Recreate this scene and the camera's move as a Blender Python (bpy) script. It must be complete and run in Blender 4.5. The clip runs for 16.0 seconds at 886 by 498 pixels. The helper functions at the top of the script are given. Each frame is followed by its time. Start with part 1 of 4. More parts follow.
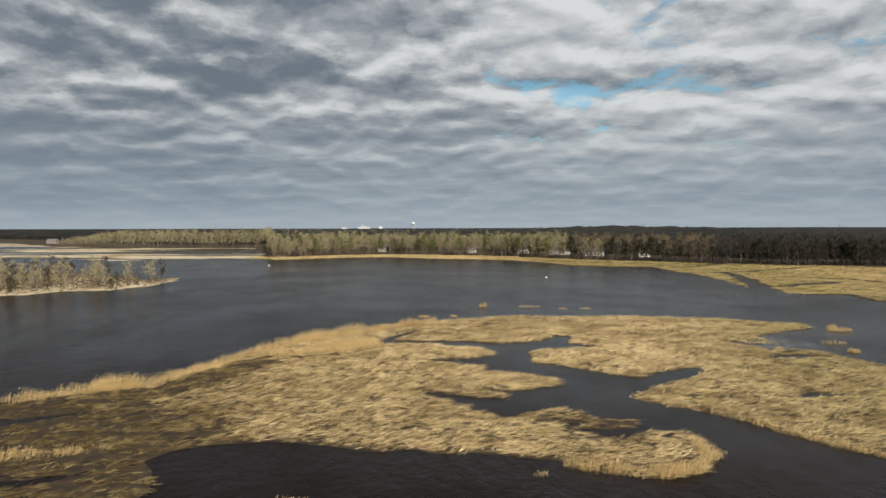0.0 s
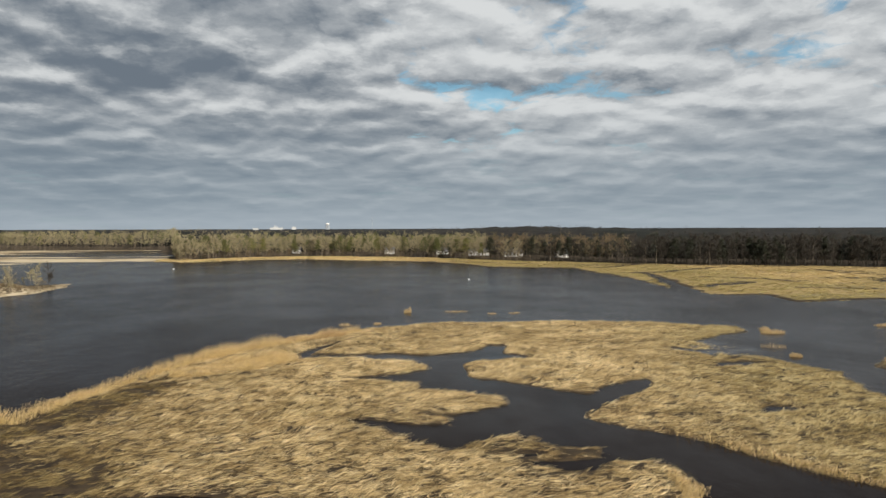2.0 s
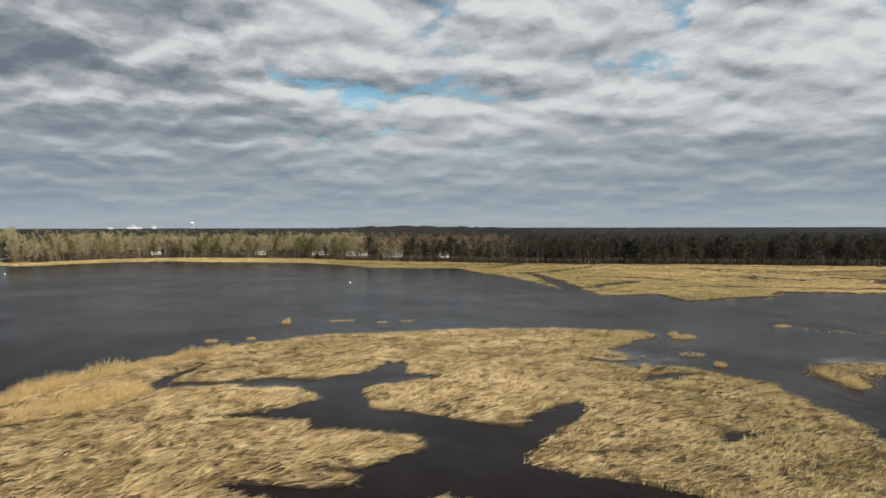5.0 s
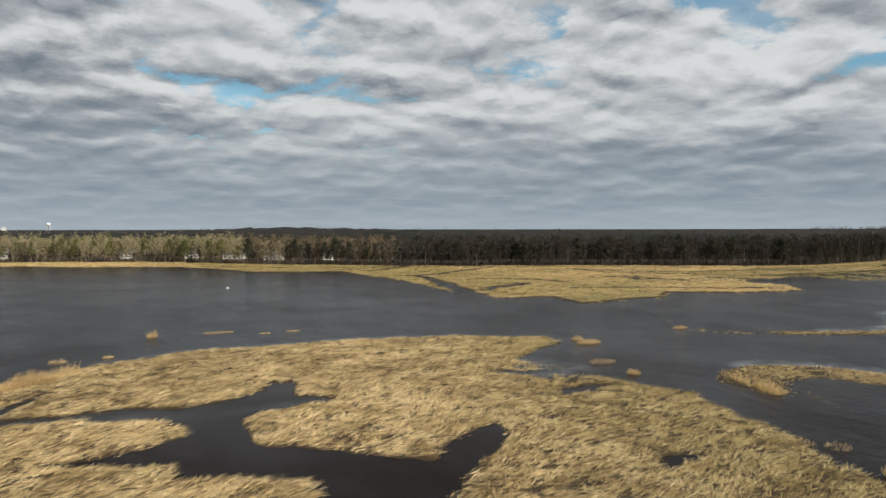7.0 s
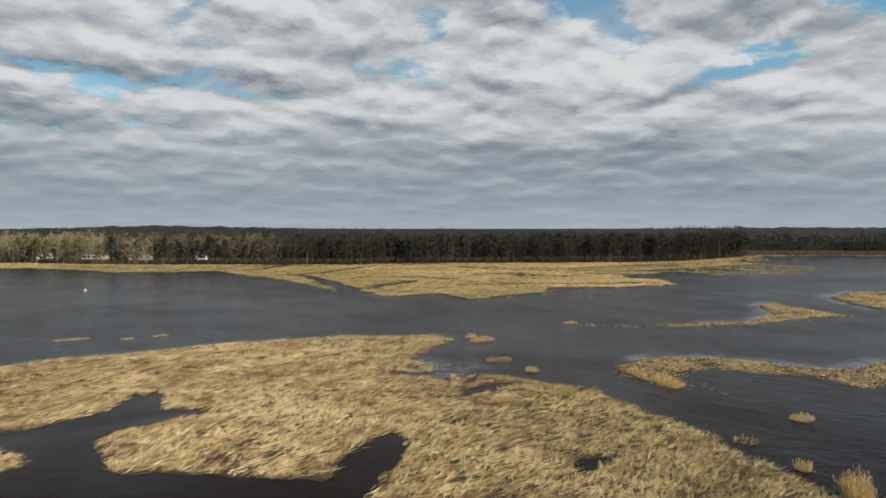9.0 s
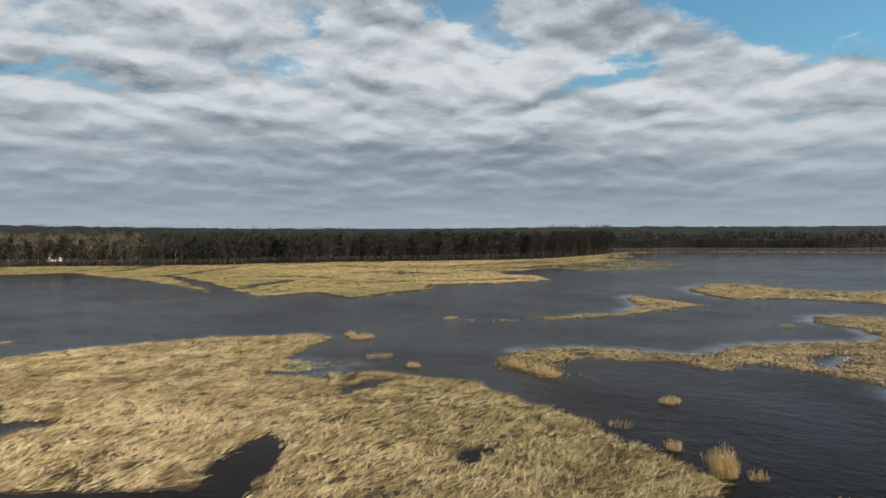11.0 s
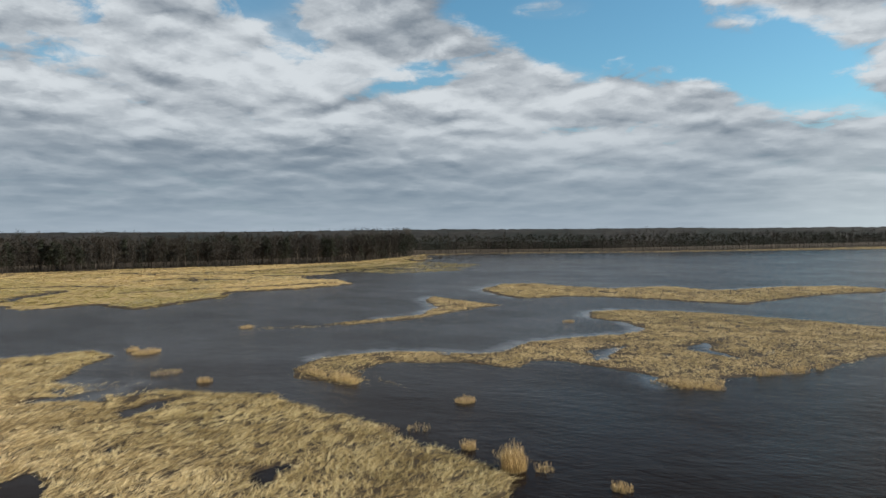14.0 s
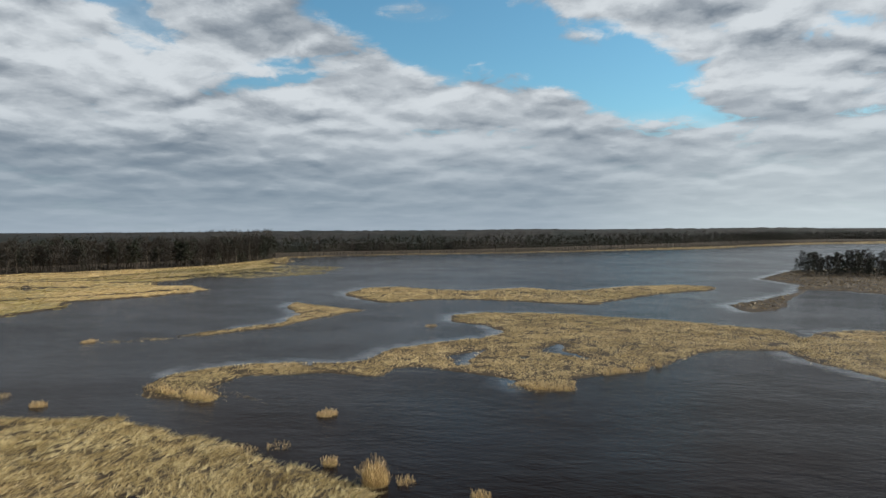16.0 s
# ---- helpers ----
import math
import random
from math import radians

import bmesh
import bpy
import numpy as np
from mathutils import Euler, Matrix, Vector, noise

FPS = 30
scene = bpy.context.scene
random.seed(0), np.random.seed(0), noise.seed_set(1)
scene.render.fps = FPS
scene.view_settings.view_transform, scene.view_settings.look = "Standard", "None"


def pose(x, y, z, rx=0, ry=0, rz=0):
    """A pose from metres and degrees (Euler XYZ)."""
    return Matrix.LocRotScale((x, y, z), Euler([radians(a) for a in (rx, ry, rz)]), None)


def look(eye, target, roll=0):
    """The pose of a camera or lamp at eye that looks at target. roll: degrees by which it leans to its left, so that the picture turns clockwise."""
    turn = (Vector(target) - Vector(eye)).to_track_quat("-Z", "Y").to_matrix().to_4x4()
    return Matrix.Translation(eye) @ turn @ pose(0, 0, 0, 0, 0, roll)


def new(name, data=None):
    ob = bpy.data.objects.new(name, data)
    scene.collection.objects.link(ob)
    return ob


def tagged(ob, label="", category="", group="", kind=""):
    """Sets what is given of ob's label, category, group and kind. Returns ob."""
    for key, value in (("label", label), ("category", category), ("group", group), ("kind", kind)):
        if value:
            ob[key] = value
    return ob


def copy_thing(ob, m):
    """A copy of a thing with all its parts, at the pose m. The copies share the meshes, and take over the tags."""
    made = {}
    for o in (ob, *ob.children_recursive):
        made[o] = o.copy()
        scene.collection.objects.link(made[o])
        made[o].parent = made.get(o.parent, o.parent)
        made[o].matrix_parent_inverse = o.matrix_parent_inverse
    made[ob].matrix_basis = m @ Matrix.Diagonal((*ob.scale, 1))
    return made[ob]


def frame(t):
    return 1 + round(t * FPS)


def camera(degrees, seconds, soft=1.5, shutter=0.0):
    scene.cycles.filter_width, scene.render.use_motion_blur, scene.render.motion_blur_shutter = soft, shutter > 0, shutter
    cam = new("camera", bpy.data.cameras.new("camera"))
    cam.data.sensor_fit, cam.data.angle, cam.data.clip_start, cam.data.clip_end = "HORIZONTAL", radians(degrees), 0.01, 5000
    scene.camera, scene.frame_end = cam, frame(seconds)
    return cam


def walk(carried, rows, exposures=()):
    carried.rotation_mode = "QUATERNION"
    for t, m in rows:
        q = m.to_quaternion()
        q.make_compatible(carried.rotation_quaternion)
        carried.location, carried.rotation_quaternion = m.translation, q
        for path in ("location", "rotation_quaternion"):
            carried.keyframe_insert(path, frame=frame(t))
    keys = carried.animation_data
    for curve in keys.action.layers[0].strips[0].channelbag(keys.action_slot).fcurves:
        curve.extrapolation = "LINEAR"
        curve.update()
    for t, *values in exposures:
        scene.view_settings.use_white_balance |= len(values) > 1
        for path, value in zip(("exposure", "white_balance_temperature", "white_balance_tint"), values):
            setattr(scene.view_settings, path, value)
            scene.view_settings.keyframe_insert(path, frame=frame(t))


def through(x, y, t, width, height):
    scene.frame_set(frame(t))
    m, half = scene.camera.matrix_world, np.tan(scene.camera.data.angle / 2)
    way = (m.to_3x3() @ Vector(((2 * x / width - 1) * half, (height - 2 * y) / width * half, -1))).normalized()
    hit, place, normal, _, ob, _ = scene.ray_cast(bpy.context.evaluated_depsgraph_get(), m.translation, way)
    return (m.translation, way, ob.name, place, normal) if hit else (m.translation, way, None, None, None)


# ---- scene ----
# Camera: a drone about 22 m over a tidal marsh, flying ahead and turning right.
cam = camera(65.1, 16.0)
PATH = [  # seconds, x, y, z, pitch, roll, yaw
    (0.0, 0.00, 0.00, 22.00, -1.70, 0.14, 0.00),
    (0.5, -0.48, 3.08, 22.07, -1.67, 0.15, -2.02),
    (1.0, -0.92, 6.09, 22.09, -1.65, 0.16, -4.07),
    (1.5, -1.38, 9.04, 22.07, -1.66, 0.17, -5.65),
    (2.0, -1.78, 11.98, 22.04, -1.66, 0.17, -7.00),
    (2.5, -2.04, 14.93, 22.02, -1.66, 0.16, -8.69),
    (3.0, -2.21, 17.89, 21.99, -1.66, 0.15, -10.42),
    (3.5, -2.30, 20.94, 21.94, -1.67, 0.13, -12.21),
    (6.0, -1.39, 37.11, 21.88, -1.70, 0.10, -21.77),
    (6.5, -0.75, 39.99, 21.78, -1.65, 0.09, -24.44),
    (7.0, -0.20, 42.74, 21.66, -1.59, 0.09, -27.12),
    (7.5, 0.33, 45.21, 21.48, -1.57, 0.07, -29.70),
    (8.0, 0.95, 47.21, 21.23, -1.56, 0.05, -32.14),
    (8.5, 1.61, 48.74, 20.90, -1.59, 0.03, -34.60),
    (9.0, 2.34, 49.89, 20.51, -1.63, 0.03, -36.87),
    (11.5, 3.93, 51.52, 19.50, -1.61, 0.17, -49.42),
    (12.0, 4.20, 51.56, 19.51, -1.58, 0.20, -52.06),
    (12.5, 4.42, 51.70, 19.55, -1.53, 0.23, -54.78),
    (13.0, 4.66, 51.73, 19.60, -1.50, 0.26, -57.47),
    (13.5, 4.86, 51.71, 19.71, -1.48, 0.29, -60.18),
    (14.0, 4.96, 51.69, 19.91, -1.47, 0.33, -62.97),
    (14.5, 5.08, 51.71, 20.21, -1.43, 0.36, -65.74),
    (15.0, 5.17, 51.68, 20.54, -1.41, 0.37, -68.55),
    (15.5, 5.21, 51.55, 20.83, -1.43, 0.36, -71.39),
    (16.0, 5.18, 51.44, 21.08, -1.49, 0.35, -74.14),
]
# the picture turns cooler as the open sky comes into view
walk(cam, [(t, pose(x, y, z, 90 + pitch, roll, yaw)) for t, x, y, z, pitch, roll, yaw in PATH],
     [(0.0, 0.0, 6200, 9), (6.0, 0.0, 6200, 9), (9.0, 0.0, 6150, 9), (12.0, 0.0, 5900, 8), (16.0, 0.0, 5900, 8)])

# ---- light ----
SUN_AZ, SUN_EL = 152.0, 31.0  # degrees clockwise from +y, degrees up
sun_dir = Vector((math.sin(radians(SUN_AZ)) * math.cos(radians(SUN_EL)),
                  math.cos(radians(SUN_AZ)) * math.cos(radians(SUN_EL)), math.sin(radians(SUN_EL))))
lamp = bpy.data.lights.new("sun", "SUN")
lamp.energy, lamp.angle, lamp.color = 6.8, radians(0.6), (1.0, 0.90, 0.75)
new("sun", lamp).matrix_world = look(sun_dir * 100, (0, 0, 0))


class Nodes:
    """A short way to write node trees."""

    def __init__(self, tree):
        self.tree = tree
        tree.nodes.clear()

    def add(self, kind, props=None, **sockets):
        node = self.tree.nodes.new("ShaderNode" + kind)
        for key, value in (props or {}).items():
            setattr(node, key, value)
        for key, value in sockets.items():
            self.feed(node.inputs[int(key[1:])] if key[0] == "i" and key[1:].isdigit() else node.inputs[key.replace("_", " ")], value)
        return node

    def feed(self, socket, value):
        if isinstance(value, bpy.types.NodeSocket):
            self.tree.links.new(value, socket)
        else:
            socket.default_value = value

    def math(self, op, a, b=0.0, c=0.0, clamp=False):
        return self.add("Math", {"operation": op, "use_clamp": clamp}, i0=a, i1=b, i2=c).outputs[0]

    def vec(self, op, a, b=(0, 0, 0)):
        return self.add("VectorMath", {"operation": op}, i0=a, i1=b).outputs[0]

    def span(self, value, a, b, c=0.0, d=1.0):
        return self.add("MapRange", {"interpolation_type": "SMOOTHSTEP"}, i0=value, i1=a, i2=b, i3=c, i4=d).outputs[0]

    def mix(self, fac, a, b):
        node = self.add("Mix", {"data_type": "RGBA"})
        self.feed(node.inputs[0], fac)
        self.feed(node.inputs[6], a if isinstance(a, bpy.types.NodeSocket) else (*a, 1))
        self.feed(node.inputs[7], b if isinstance(b, bpy.types.NodeSocket) else (*b, 1))
        return node.outputs[2]

    def noise(self, vector, scale, detail=4.0, rough=0.55, distort=0.0, flat=False):
        return self.add("TexNoise", {"noise_dimensions": "2D" if flat else "3D"}, Vector=vector, Scale=scale, Detail=detail, Roughness=rough, Distortion=distort).outputs[0]


# World: a clear sky behind a deck of broken cloud.
world = bpy.data.worlds.new("sky")
scene.world = world
world.use_nodes = True
n = Nodes(world.node_tree)
way = n.add("TexCoord").outputs["Generated"]
sky = n.add("TexSky", {"sky_type": "NISHITA", "sun_disc": False, "sun_elevation": radians(SUN_EL), "sun_rotation": radians(SUN_AZ)}).outputs[0]
sky = n.vec("MULTIPLY", sky, (0.084, 0.123, 0.120))
axis = n.add("SeparateXYZ", None, Vector=way).outputs


azimuth = n.math("ARCTAN2", axis[0], axis[1])
height = n.math("ARCSINE", axis[2])


def deck(near):
    """A place on the cloud deck; near < 1 looks a little towards the viewer."""
    up = n.math("MULTIPLY", n.math("POWER", n.math("ADD", n.math("MAXIMUM", axis[2], 0.0), 0.11), -0.80), near)
    return n.add("CombineXYZ", None, X=n.math("MULTIPLY", axis[0], up), Y=n.math("MULTIPLY", axis[1], up), Z=3.3).outputs[0]


def cover(near):
    """How high the cloud stands: heaps of two sizes, roughened by noise."""
    place = deck(near)
    stir = n.vec("MULTIPLY", n.add("TexNoise", {"noise_dimensions": "2D"}, Vector=place, Scale=3.4, Detail=5.0, Roughness=0.6).outputs["Color"], (0.24, 0.24, 0.0))
    bent = n.vec("ADD", place, stir)
    big = n.noise(place, 0.8, 2.0, 0.5, flat=True)
    heap = n.add("TexVoronoi", {"feature": "SMOOTH_F1", "voronoi_dimensions": "2D"}, Vector=bent, Scale=2.7, Smoothness=0.5).outputs["Distance"]
    puff = n.add("TexVoronoi", {"feature": "SMOOTH_F1", "voronoi_dimensions": "2D"}, Vector=bent, Scale=7.0, Smoothness=0.5).outputs["Distance"]
    fine = n.noise(bent, 7.0, 6.0, 0.6, flat=True)
    return n.math("ADD", n.math("ADD", n.math("MULTIPLY", big, 0.6), n.math("MULTIPLY", n.math("SUBTRACT", 0.6, heap), 0.55)),
                  n.math("ADD", n.math("MULTIPLY", n.math("SUBTRACT", 0.6, puff), 0.22), n.math("ADD", n.math("MULTIPLY", fine, 0.30), 0.06)))


def region(a, e, wide, tall, turn=0.0):
    """A soft oval of the sky round an azimuth and a height, in degrees: 1 in its middle."""
    da = n.math("MULTIPLY", n.math("SUBTRACT", azimuth, radians(a)), 57.2958)
    de = n.math("MULTIPLY", n.math("SUBTRACT", height, radians(e)), 57.2958)
    c, s = math.cos(radians(turn)), math.sin(radians(turn))
    u = n.math("MULTIPLY", n.math("ADD", n.math("MULTIPLY", da, c), n.math("MULTIPLY", de, s)), 1 / wide)
    v = n.math("MULTIPLY", n.math("SUBTRACT", n.math("MULTIPLY", de, c), n.math("MULTIPLY", da, s)), 1 / tall)
    return n.span(n.math("ADD", n.math("MULTIPLY", u, u), n.math("MULTIPLY", v, v)), 1.0, 0.0)


def total(items):
    out = 0.0
    for amount, spot in items:
        out = n.math("ADD", n.math("MULTIPLY", region(*spot), amount), out)
    return out


# breaks in the deck, and heavy or bright parts of it
# the break at 98, 34 is unseen, added to turn the water bluer
BREAKS = [(-0.35, (-20, 13, 26, 12)), (0.14, (10, 10.2, 7, 1.4)), (0.18, (34, 12.8, 8, 1.8, -8)), (0.16, (35, 16.5, 7, 1.8)), (0.34, (61, 12.5, 9, 1.7, 10)), (0.32, (47, 18, 6, 2.2)),
          (0.72, (75, 16.5, 20, 5.5, -14)), (0.50, (90, 11.5, 9, 5, -20)), (0.55, (98, 34, 48, 14)), (0.22, (-70, 30, 25, 10)), (-0.10, (100, 11, 10, 2.5)), (-0.26, (96, 19, 10, 3.0)), (-0.36, (72, 17.4, 6, 1.6)), (-0.30, (85, 14.3, 4, 1.6)), (0.30, (102, 14.4, 10, 1.3, -4))]
# the heavy oval at -38, 30 lies above the view, added to darken the water
HEAVY = [(0.12, (-6, 10, 22, 6)), (0.5, (-38, 30, 38, 15)), (0.30, (-26, 15, 22, 8)), (0.04, (-6, 18, 16, 4)), (0.34, (-30, 5, 24, 5.5)), (0.14, (18, 11, 6, 1.8)), (0.08, (13, 4, 30, 3)), (0.12, (45, 4.5, 32, 3.5)),
         (0.20, (58, 10, 4, 2)), (-0.22, (10, 15.5, 9, 4)), (-0.15, (24, 15, 8, 5)), (-0.22, (46, 13, 20, 7)), (-0.24, (70, 9, 18, 6)), (-0.22, (97, 13, 18, 9)), (-0.10, (25, 7, 20, 5))]
gap, heavy = total(BREAKS), total(HEAVY)
low, high = cover(1.0), cover(0.96)
wisp = n.math("MULTIPLY", n.math("SUBTRACT", n.noise(deck(1.0), 8.0, 7.0, 0.65, 0.6, flat=True), 0.5), 0.5)
solid = n.span(n.math("ADD", n.math("SUBTRACT", low, gap), wisp), 0.17, 0.45)
solid = n.math("MAXIMUM", solid, n.math("SUBTRACT", 0.40, n.math("MULTIPLY", gap, 0.9)))
relief = n.math("MULTIPLY", n.math("SUBTRACT", low, high), n.span(height, 0.0, 0.24, 0.7, 2.4))
relief = n.math("ADD", n.math("MULTIPLY", relief, 0.85), n.math("MULTIPLY", n.math("MAXIMUM", n.math("SUBTRACT", relief, 0.06), 0.0), 0.40))
thick = n.span(low, 0.45, 0.95)
tone = n.math("SUBTRACT", n.math("ADD", n.math("SUBTRACT", 0.575, n.math("MULTIPLY", thick, 0.22)), relief), heavy)
# overhead one looks up at the shaded underside, lowered further to dim the water
tone = n.math("SUBTRACT", tone, n.math("MULTIPLY", n.span(axis[2], 0.28, 0.50), 0.36))
tone = n.span(tone, -0.14, 1.16)
cloud = n.mix(tone, (0.155, 0.182, 0.212), (0.70, 0.695, 0.67))
# far off the deck closes to a grey-blue veil, with a pale rim on the horizon
cloud = n.mix(n.math("MULTIPLY", n.span(height, 0.20, 0.01), 0.66), cloud, n.mix(region(112, 2, 32, 9), (0.25, 0.308, 0.35), (0.60, 0.635, 0.615)))
cloud = n.mix(n.math("MULTIPLY", n.span(height, 0.045, 0.0), 0.55), cloud, n.mix(region(112, 2, 32, 9), (0.42, 0.46, 0.49), (0.66, 0.70, 0.67)))
solid = n.math("MAXIMUM", solid, n.math("MULTIPLY", n.span(height, 0.17, 0.10), 0.97))
shown = n.mix(solid, sky, cloud)
n.add("OutputWorld", None, Surface=n.add("Background", None, Color=shown, Strength=1.0).outputs[0])

# ---- materials ----


def material(name, fill):
    m = bpy.data.materials.new(name)
    m.use_nodes = True
    k = Nodes(m.node_tree)
    shader = k.add("BsdfPrincipled")
    k.add("OutputMaterial", None, Surface=shader.outputs[0])
    fill(k, shader)
    return m


def bump(k, shader, height, strength=0.5, distance=0.05):
    k.feed(shader.inputs["Normal"], k.add("Bump", None, Strength=strength, Distance=distance, Height=height).outputs[0])


def two_tone(name, a, b, scale, rough=0.9, third=None, third_scale=0.05, lumps=0.0):
    def fill(k, s):
        place = k.add("NewGeometry").outputs["Position"]
        c = k.mix(k.span(k.noise(place, scale, 6), 0.35, 0.65), a, b)
        if third:
            c = k.mix(k.span(k.noise(place, third_scale, 4), 0.48, 0.62), c, third)
        k.feed(s.inputs["Base Color"], c)
        s.inputs["Roughness"].default_value = rough
        s.inputs["Specular IOR Level"].default_value = 0.2
        if lumps:
            bump(k, s, k.noise(place, scale * 3, 5), 0.8, lumps)
    return material(name, fill)


def blade_material(name, a, b, c, patch=0.08, sheen=0.6, through=0.25, tuft=0.0, tuft_tone=(0.17, 0.12, 0.055)):
    """Dry leaves: each blade its own tone, with broad patches of another."""
    def fill(k, s):
        geo = k.add("NewGeometry").outputs
        tone = k.mix(geo["Random Per Island"], a, b)
        tone = k.mix(k.span(k.noise(geo["Position"], patch, 4), 0.45, 0.7), tone, c)
        if tuft:
            tone = k.mix(k.math("MULTIPLY", k.span(k.noise(geo["Position"], tuft, 3, 0.6, 0.5), 0.5, 0.68), 0.8), tone, tuft_tone)
        k.feed(s.inputs["Base Color"], tone)
        s.inputs["Roughness"].default_value = sheen
        s.inputs["Specular IOR Level"].default_value = 0.25
        if not through:
            return
        glow = k.add("BsdfTranslucent", None, Color=tone).outputs[0]
        both = k.add("MixShader", None, i0=through, i1=s.outputs[0], i2=glow).outputs[0]
        k.tree.links.new(both, [o for o in k.tree.nodes if o.bl_idname == "ShaderNodeOutputMaterial"][0].inputs[0])
    return material(name, fill)


def grass_material(name, dark, mid, pale, muted, through=0.25):
    """Dry grass: each tuft its own tone from weathered brown to bleached straw, muted by the dull attribute."""
    def fill(k, s):
        tuft = k.add("Attribute", {"attribute_name": "tuft"}).outputs["Fac"]
        dull = k.add("Attribute", {"attribute_name": "dull"}).outputs["Fac"]
        place = k.add("NewGeometry").outputs["Position"]
        tone = k.mix(k.span(tuft, 0.0, 0.5), dark, mid)
        tone = k.mix(k.span(tuft, 0.45, 1.0), tone, pale)
        dulled = k.math("ADD", k.math("MULTIPLY", dull, 0.85), k.math("MULTIPLY", k.span(k.noise(place, 0.07, 4), 0.5, 0.72), 0.35), clamp=True)
        tone = k.mix(dulled, tone, k.vec("MULTIPLY", tone, muted))
        k.feed(s.inputs["Base Color"], tone)
        s.inputs["Roughness"].default_value = 0.6
        s.inputs["Specular IOR Level"].default_value = 0.25
        glow = k.add("BsdfTranslucent", None, Color=tone).outputs[0]
        both = k.add("MixShader", None, i0=through, i1=s.outputs[0], i2=glow).outputs[0]
        k.tree.links.new(both, [o for o in k.tree.nodes if o.bl_idname == "ShaderNodeOutputMaterial"][0].inputs[0])
    return material(name, fill)


def plain(name, colour, rough=0.6, metal=0.0):
    def fill(k, s):
        place = k.add("NewGeometry").outputs["Position"]
        dark = tuple(v * 0.8 for v in colour)
        k.feed(s.inputs["Base Color"], k.mix(k.noise(place, 1.7, 5), dark, colour))
        s.inputs["Roughness"].default_value, s.inputs["Metallic"].default_value = rough, metal
    return material(name, fill)


def water_fill(k, s):
    place = k.add("NewGeometry").outputs["Position"]
    # ripples run longer across the wind
    turned = k.add("Mapping", None, Vector=place, Rotation=(0, 0, radians(-35)), Scale=(1.0, 0.6, 1.0)).outputs[0]
    rough = k.span(k.noise(place, 0.012, 4, 0.6, 0.6), 0.40, 0.62)
    k.feed(s.inputs["Base Color"], k.mix(k.noise(place, 0.02, 3), (0.0080, 0.0050, 0.0040), (0.011, 0.0072, 0.0056)))
    # sheltered water along the shores lies smooth
    calm = k.add("Attribute", {"attribute_name": "calm"}).outputs["Fac"]
    calm = k.math("MULTIPLY", calm, k.span(k.noise(place, 0.25, 4, 0.6), 0.30, 0.55))
    k.feed(s.inputs["Roughness"], k.math("SUBTRACT", k.math("ADD", 0.14, k.math("MULTIPLY", rough, 0.06)), k.math("MULTIPLY", calm, 0.11)))
    s.inputs["IOR"].default_value = 1.33
    k.feed(s.inputs["Specular IOR Level"], k.math("ADD", k.math("ADD", 0.035, k.math("MULTIPLY", k.span(k.noise(turned, 0.07, 5, 0.65), 0.35, 0.65), 0.04)), k.math("MULTIPLY", calm, 0.45)))
    waves = k.math("ADD", k.math("ADD", k.noise(turned, 1.5, 4, 0.6, 0.2), k.math("MULTIPLY", k.noise(turned, 0.5, 3, 0.55, 0.2), 1.8)), k.math("MULTIPLY", k.noise(turned, 4.2, 3, 0.55), 0.35))
    k.feed(s.inputs["Normal"], k.add("Bump", None, Strength=k.math("MULTIPLY", k.math("ADD", 0.45, k.math("MULTIPLY", rough, 0.25)), k.math("SUBTRACT", 1.0, k.math("MAXIMUM", k.math("MULTIPLY", calm, 0.85), k.math("MULTIPLY", k.add("Attribute", {"attribute_name": "shelter"}).outputs["Fac"], 0.72)))), Distance=0.12, Height=waves).outputs[0])


WATER = material("estuary_water", water_fill)
MUD = two_tone("marsh_mud", (0.026, 0.018, 0.011), (0.060, 0.042, 0.023), 0.7, 0.8, (0.045, 0.032, 0.018), 0.12, 0.06)
THATCH = two_tone("matted_thatch", (0.24, 0.175, 0.083), (0.40, 0.29, 0.14), 0.35, 0.9, (0.19, 0.155, 0.076), 0.022, 0.05)
SAND = two_tone("pale_shore_sand", (0.42, 0.34, 0.22), (0.55, 0.46, 0.32), 0.12, 0.9, (0.24, 0.18, 0.10), 0.02)
STRAW = grass_material("dry_cordgrass", (0.20, 0.135, 0.06), (0.56, 0.415, 0.20), (0.88, 0.71, 0.42), (0.68, 0.70, 0.60))
STRAW_FAR = grass_material("dry_cordgrass_far", (0.30, 0.22, 0.10), (0.56, 0.41, 0.19), (0.78, 0.60, 0.31), (0.56, 0.62, 0.50))
OLIVE = grass_material("olive_cordgrass", (0.20, 0.145, 0.065), (0.47, 0.35, 0.17), (0.72, 0.56, 0.30), (0.76, 0.78, 0.72))
BROWN = grass_material("brown_cordgrass", (0.08, 0.055, 0.03), (0.14, 0.10, 0.055), (0.22, 0.165, 0.085), (0.8, 0.8, 0.7))
REED = blade_material("dry_reed", (0.72, 0.54, 0.25), (0.40, 0.28, 0.115), (0.56, 0.40, 0.175), 0.3)
RUSSET = blade_material("russet_reed", (0.40, 0.25, 0.105), (0.19, 0.11, 0.05), (0.30, 0.19, 0.08), 0.3)
PLUME = blade_material("reed_plume", (0.58, 0.44, 0.25), (0.38, 0.26, 0.13), (0.48, 0.35, 0.18), 0.3)
BARK = two_tone("grey_bark", (0.09, 0.072, 0.052), (0.20, 0.165, 0.125), 0.6)
# bark with the cloud shade over the northern woods put into its colour
SHADED_BARK = two_tone("shade_toned_bark", (0.024, 0.020, 0.016), (0.090, 0.075, 0.060), 0.25)
